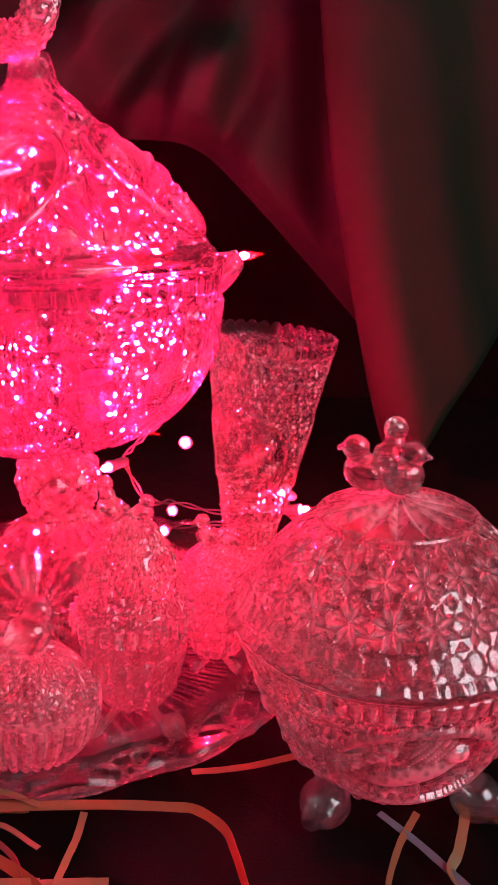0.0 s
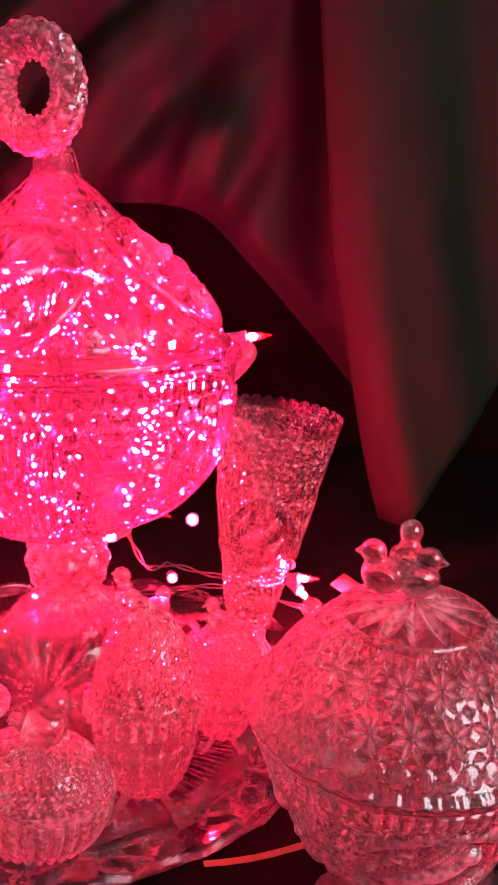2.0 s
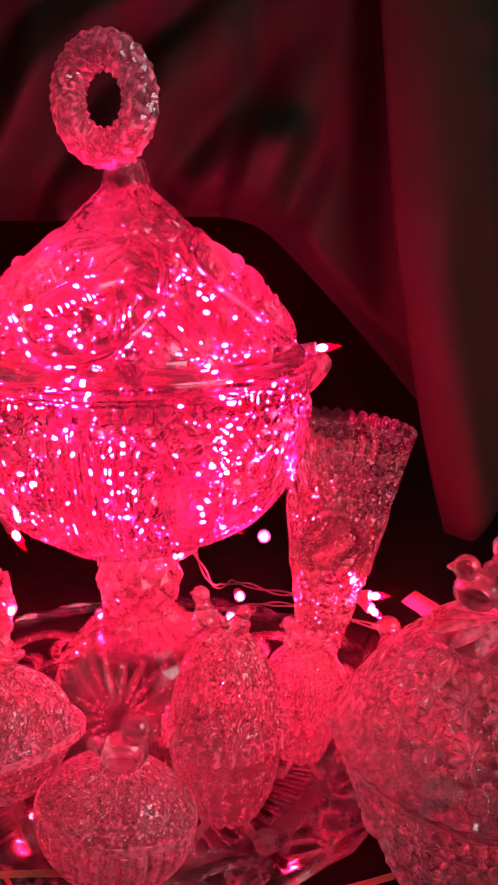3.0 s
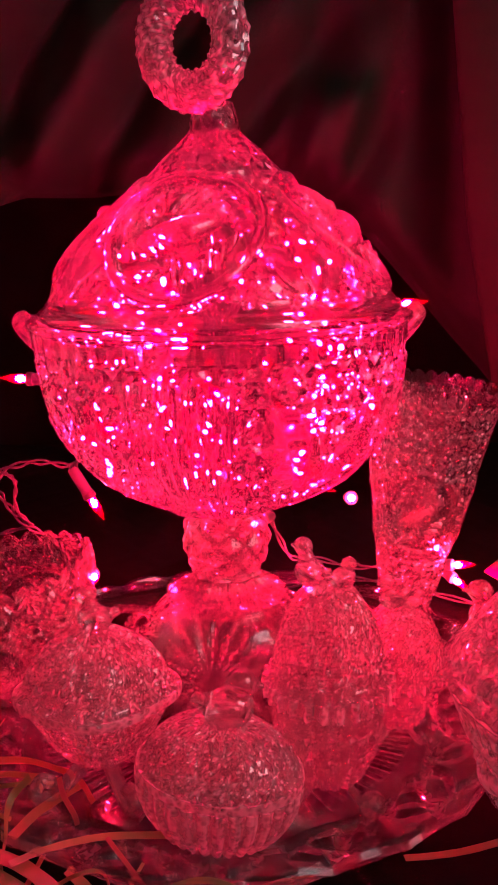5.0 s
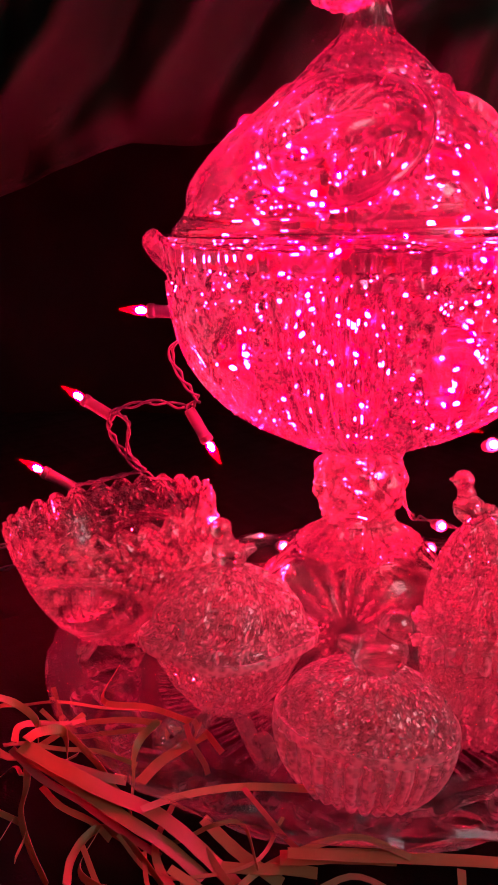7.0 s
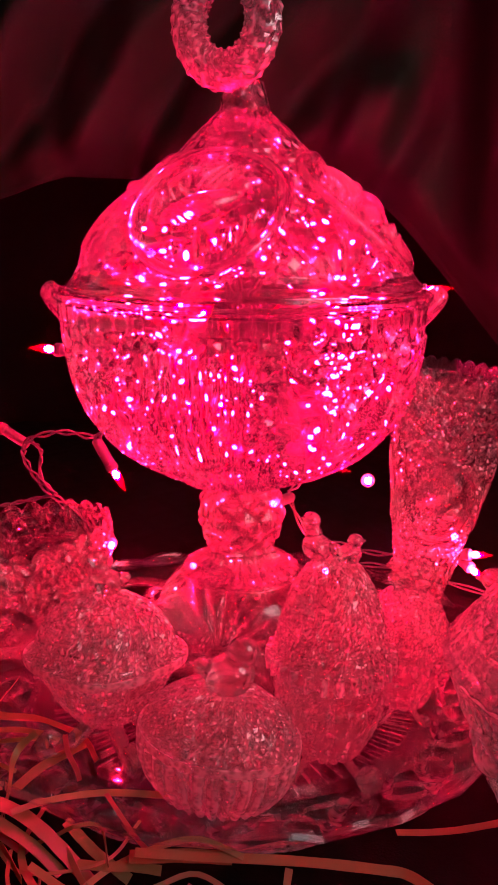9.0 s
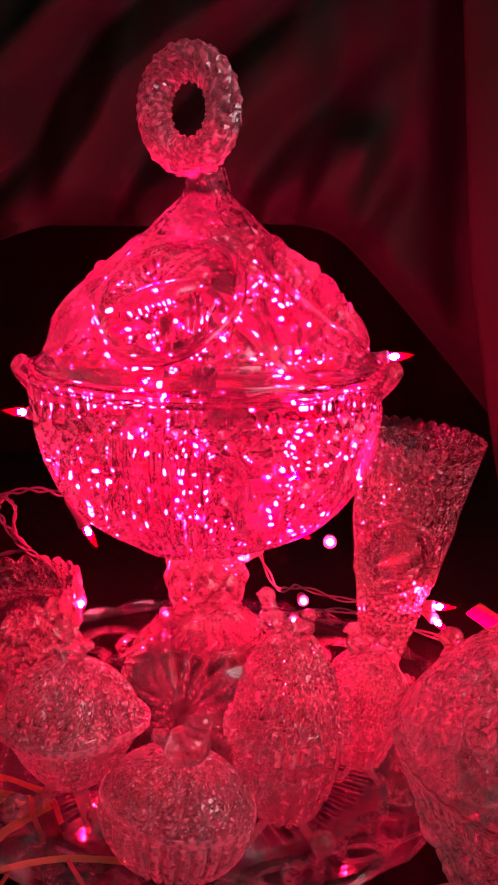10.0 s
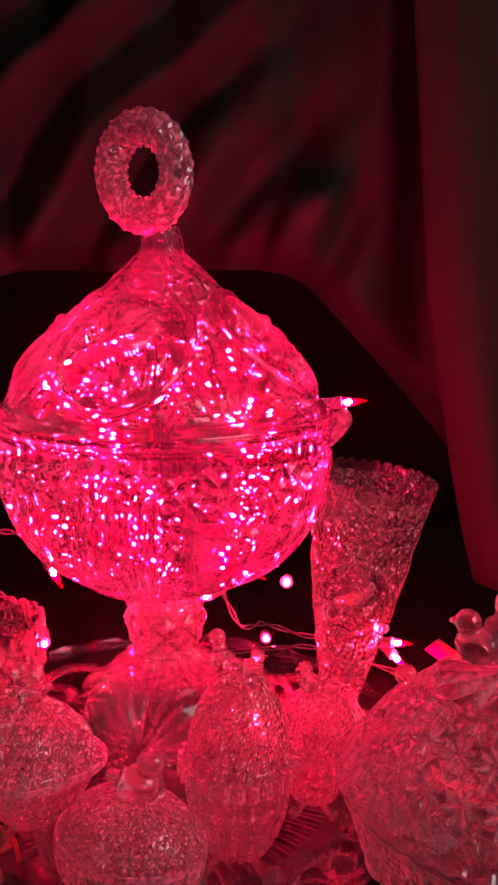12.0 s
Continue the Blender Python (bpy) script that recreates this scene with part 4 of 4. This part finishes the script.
STRIPS = [
    ([(-0.137, 0.322, 0.016), (-0.109, 0.325, 0.014), (-0.068, 0.329, 0.012), (-0.035, 0.33, 0.01), (-0.023, 0.329, 0.009), (-0.011, 0.32, 0.007), (-0.006, 0.308, 0.005), (-0.0, 0.286, 0.003)], 0.0062, 0.7, 0.3, 0),
    ([(-0.073, 0.329, 0.008), (-0.074, 0.316, 0.006), (-0.076, 0.305, 0.005), (-0.079, 0.29, 0.003)], 0.0048, 0.3, 0.3, 0),
    ([(-0.027, 0.354, 0.01), (-0.014, 0.358, 0.008), (0.002, 0.364, 0.006), (0.023, 0.374, 0.004)], 0.0046, 0.4, 0.2, 0),
    ([(0.075, 0.331, 0.006), (0.07, 0.323, 0.005), (0.064, 0.312, 0.005), (0.057, 0.294, 0.004), (0.053, 0.277, 0.003)], 0.0048, 0.4, 0.4, 0),
    ([(0.098, 0.336, 0.008), (0.094, 0.323, 0.007), (0.088, 0.307, 0.006), (0.083, 0.298, 0.004), (0.086, 0.286, 0.003)], 0.0068, 0.3, 0.3, 0),
    ([(0.058, 0.331, 0.006), (0.066, 0.322, 0.005), (0.075, 0.311, 0.004), (0.089, 0.29, 0.003)], 0.0046, 0.3, 0.2, 2),
    ([(0.099, 0.335, 0.006), (0.105, 0.33, 0.006), (0.115, 0.328, 0.005)], 0.0036, 0.3, 0.2, 0),
    ([(-0.12, 0.31, 0.006), (-0.104, 0.303, 0.005), (-0.09, 0.293, 0.005), (-0.078, 0.282, 0.004)], 0.0070, 0.4, 0.3, 0),
    ([(-0.114, 0.315, 0.008), (-0.104, 0.309, 0.007), (-0.096, 0.301, 0.005), (-0.09, 0.285, 0.004)], 0.0036, 0.5, 0.4, 1),
    ([(-0.087, 0.292, 0.004), (-0.071, 0.293, 0.004), (-0.057, 0.293, 0.004)], 0.0042, 0.3, 0.2, 0),
    ([(-0.251, 0.359, 0.03), (-0.232, 0.351, 0.026), (-0.211, 0.344, 0.021), (-0.193, 0.34, 0.017), (-0.18, 0.334, 0.013), (-0.168, 0.327, 0.008), (-0.156, 0.318, 0.004)], 0.0105, 0.5, -0.2, 0),
    ([(-0.247, 0.358, 0.026), (-0.223, 0.347, 0.02), (-0.2, 0.335, 0.015), (-0.184, 0.329, 0.01), (-0.168, 0.32, 0.004)], 0.0085, 0.7, -0.2, 0),
    ([(-0.257, 0.362, 0.026), (-0.241, 0.352, 0.02), (-0.222, 0.345, 0.015), (-0.204, 0.336, 0.01), (-0.187, 0.33, 0.004)], 0.0050, 0.8, -0.2, 1),
    ([(-0.252, 0.366, 0.022), (-0.247, 0.351, 0.017), (-0.245, 0.338, 0.013), (-0.237, 0.325, 0.008), (-0.226, 0.312, 0.003)], 0.0052, 0.5, 0.5, 0),
    ([(-0.272, 0.38, 0.04), (-0.263, 0.383, 0.035), (-0.254, 0.381, 0.03), (-0.251, 0.378, 0.025), (-0.249, 0.372, 0.02)], 0.0050, 0.7, 0.5, 0),
    ([(-0.219, 0.313, 0.003), (-0.221, 0.325, 0.004), (-0.218, 0.336, 0.006), (-0.212, 0.34, 0.007), (-0.197, 0.328, 0.009), (-0.181, 0.308, 0.01)], 0.0048, 0.7, 0.5, 0),
    ([(-0.196, 0.376, 0.034), (-0.203, 0.372, 0.028), (-0.205, 0.366, 0.023), (-0.203, 0.355, 0.017), (-0.202, 0.342, 0.012)], 0.0052, 0.7, 0.6, 0),
    ([(-0.195, 0.336, 0.02), (-0.184, 0.344, 0.02), (-0.171, 0.35, 0.02), (-0.155, 0.354, 0.02), (-0.128, 0.355, 0.02)], 0.0046, 0.5, 0.2, 0),
    ([(-0.171, 0.338, 0.016), (-0.163, 0.333, 0.012), (-0.154, 0.328, 0.008), (-0.139, 0.32, 0.004)], 0.0068, 0.4, 0.3, 0),
    ([(-0.157, 0.353, 0.02), (-0.148, 0.343, 0.017), (-0.138, 0.333, 0.013), (-0.131, 0.329, 0.01)], 0.0030, 0.4, 0.3, 1),
    ([(-0.14, 0.324, 0.012), (-0.131, 0.325, 0.012), (-0.119, 0.327, 0.012), (-0.097, 0.328, 0.012)], 0.0082, 0.9, 0.1, 0),
    ([(-0.162, 0.322, 0.008), (-0.149, 0.322, 0.008), (-0.138, 0.323, 0.008), (-0.126, 0.322, 0.008)], 0.0060, 0.7, 0.2, 0),
    ([(-0.187, 0.39, 0.024), (-0.183, 0.381, 0.021), (-0.176, 0.372, 0.017), (-0.174, 0.369, 0.014)], 0.0038, 0.5, 0.2, 1),
    ([(-0.255, 0.361, 0.03), (-0.259, 0.377, 0.027), (-0.253, 0.385, 0.024), (-0.242, 0.384, 0.022), (-0.226, 0.371, 0.019), (-0.215, 0.36, 0.016)], 0.0046, 0.6, 0.4, 0),
    ([(-0.248, 0.357, 0.034), (-0.247, 0.369, 0.03), (-0.24, 0.376, 0.027), (-0.236, 0.372, 0.023), (-0.232, 0.359, 0.02)], 0.0062, 0.8, 0.5, 0),
    ([(-0.244, 0.359, 0.026), (-0.231, 0.357, 0.023), (-0.217, 0.354, 0.021), (-0.206, 0.356, 0.018)], 0.0056, 0.7, 0.2, 1),
    ([(-0.243, 0.357, 0.012), (-0.232, 0.348, 0.01), (-0.217, 0.342, 0.008), (-0.208, 0.335, 0.006)], 0.0040, 0.5, 0.3, 0),
    ([(-0.251, 0.382, 0.026), (-0.24, 0.386, 0.024), (-0.234, 0.393, 0.022)], 0.0030, 0.5, 0.3, 1),
    ([(-0.202, 0.36, 0.014), (-0.196, 0.376, 0.014), (-0.188, 0.388, 0.014), (-0.18, 0.399, 0.014)], 0.0070, 0.4, 0.2, 0),
    ([(-0.264, 0.37, 0.022), (-0.257, 0.375, 0.02), (-0.24, 0.374, 0.019), (-0.223, 0.375, 0.018), (-0.205, 0.37, 0.016)], 0.0030, 0.5, 0.3, 0),
]
LOOKS = [("orange", PAPER), ("pink", PAPER_PINK), ("blue", PAPER_BLUE)]
for pts, w, face, curl, look_ in STRIPS:
    ob = new("paper_strip", mesh_of("paper_strip", *strip(pts, 0.70 * w, 0.6 * face, None, 2.2 * curl), smooth=False))
    ob.data.materials.append(LOOKS[look_][1])
    tagged(ob, "curled " + LOOKS[look_][0] + " iridescent paper strip on black cloth", "paper strip", "shredded paper strips")

ob = new("ribbon_end", mesh_of("ribbon_end", *strip([(0.068, 0.62, 0.037), (0.079, 0.6, 0.036), (0.087, 0.58, 0.036), (0.101, 0.56, 0.033)], 0.014, 0.5, 24, 0.6)))
ob.data.materials.append(PAPER_PINK)
tagged(ob, "pale pink satin ribbon end lying behind the candy dish", "ribbon")

rng = random.Random(21)
loose = []
for k in range(26):
    x, y = rng.uniform(-0.30, -0.13), rng.uniform(0.275, 0.345)
    if x < -0.19:
        y = rng.uniform(0.285, 0.42)
    a = rng.uniform(-0.9, 0.5)
    ln = rng.uniform(0.02, 0.05)
    pts = []
    for j in range(5):
        u = j / 4 - 0.5
        b = a + 1.6 * u * rng.uniform(-0.6, 0.9)
        pts.append((x + 2 * ln * u * math.cos(b), y + 2 * ln * u * math.sin(b), 0.003 + (0.012 if y > 0.32 else 0.004) * abs(math.sin(3 * u + k)) + rng.uniform(0, 0.004)))
    loose.append(strip(pts, rng.uniform(0.0016, 0.0042), rng.uniform(0.2, 1.1), 22, rng.uniform(-0.8, 0.8)))
ob = new("shredded_paper", mesh_of("shredded_paper", *joined(loose), smooth=False))
ob.data.materials.append(PAPER)
tagged(ob, "loose tangle of orange shredded paper on black cloth", "shredded paper", kind="stuff")
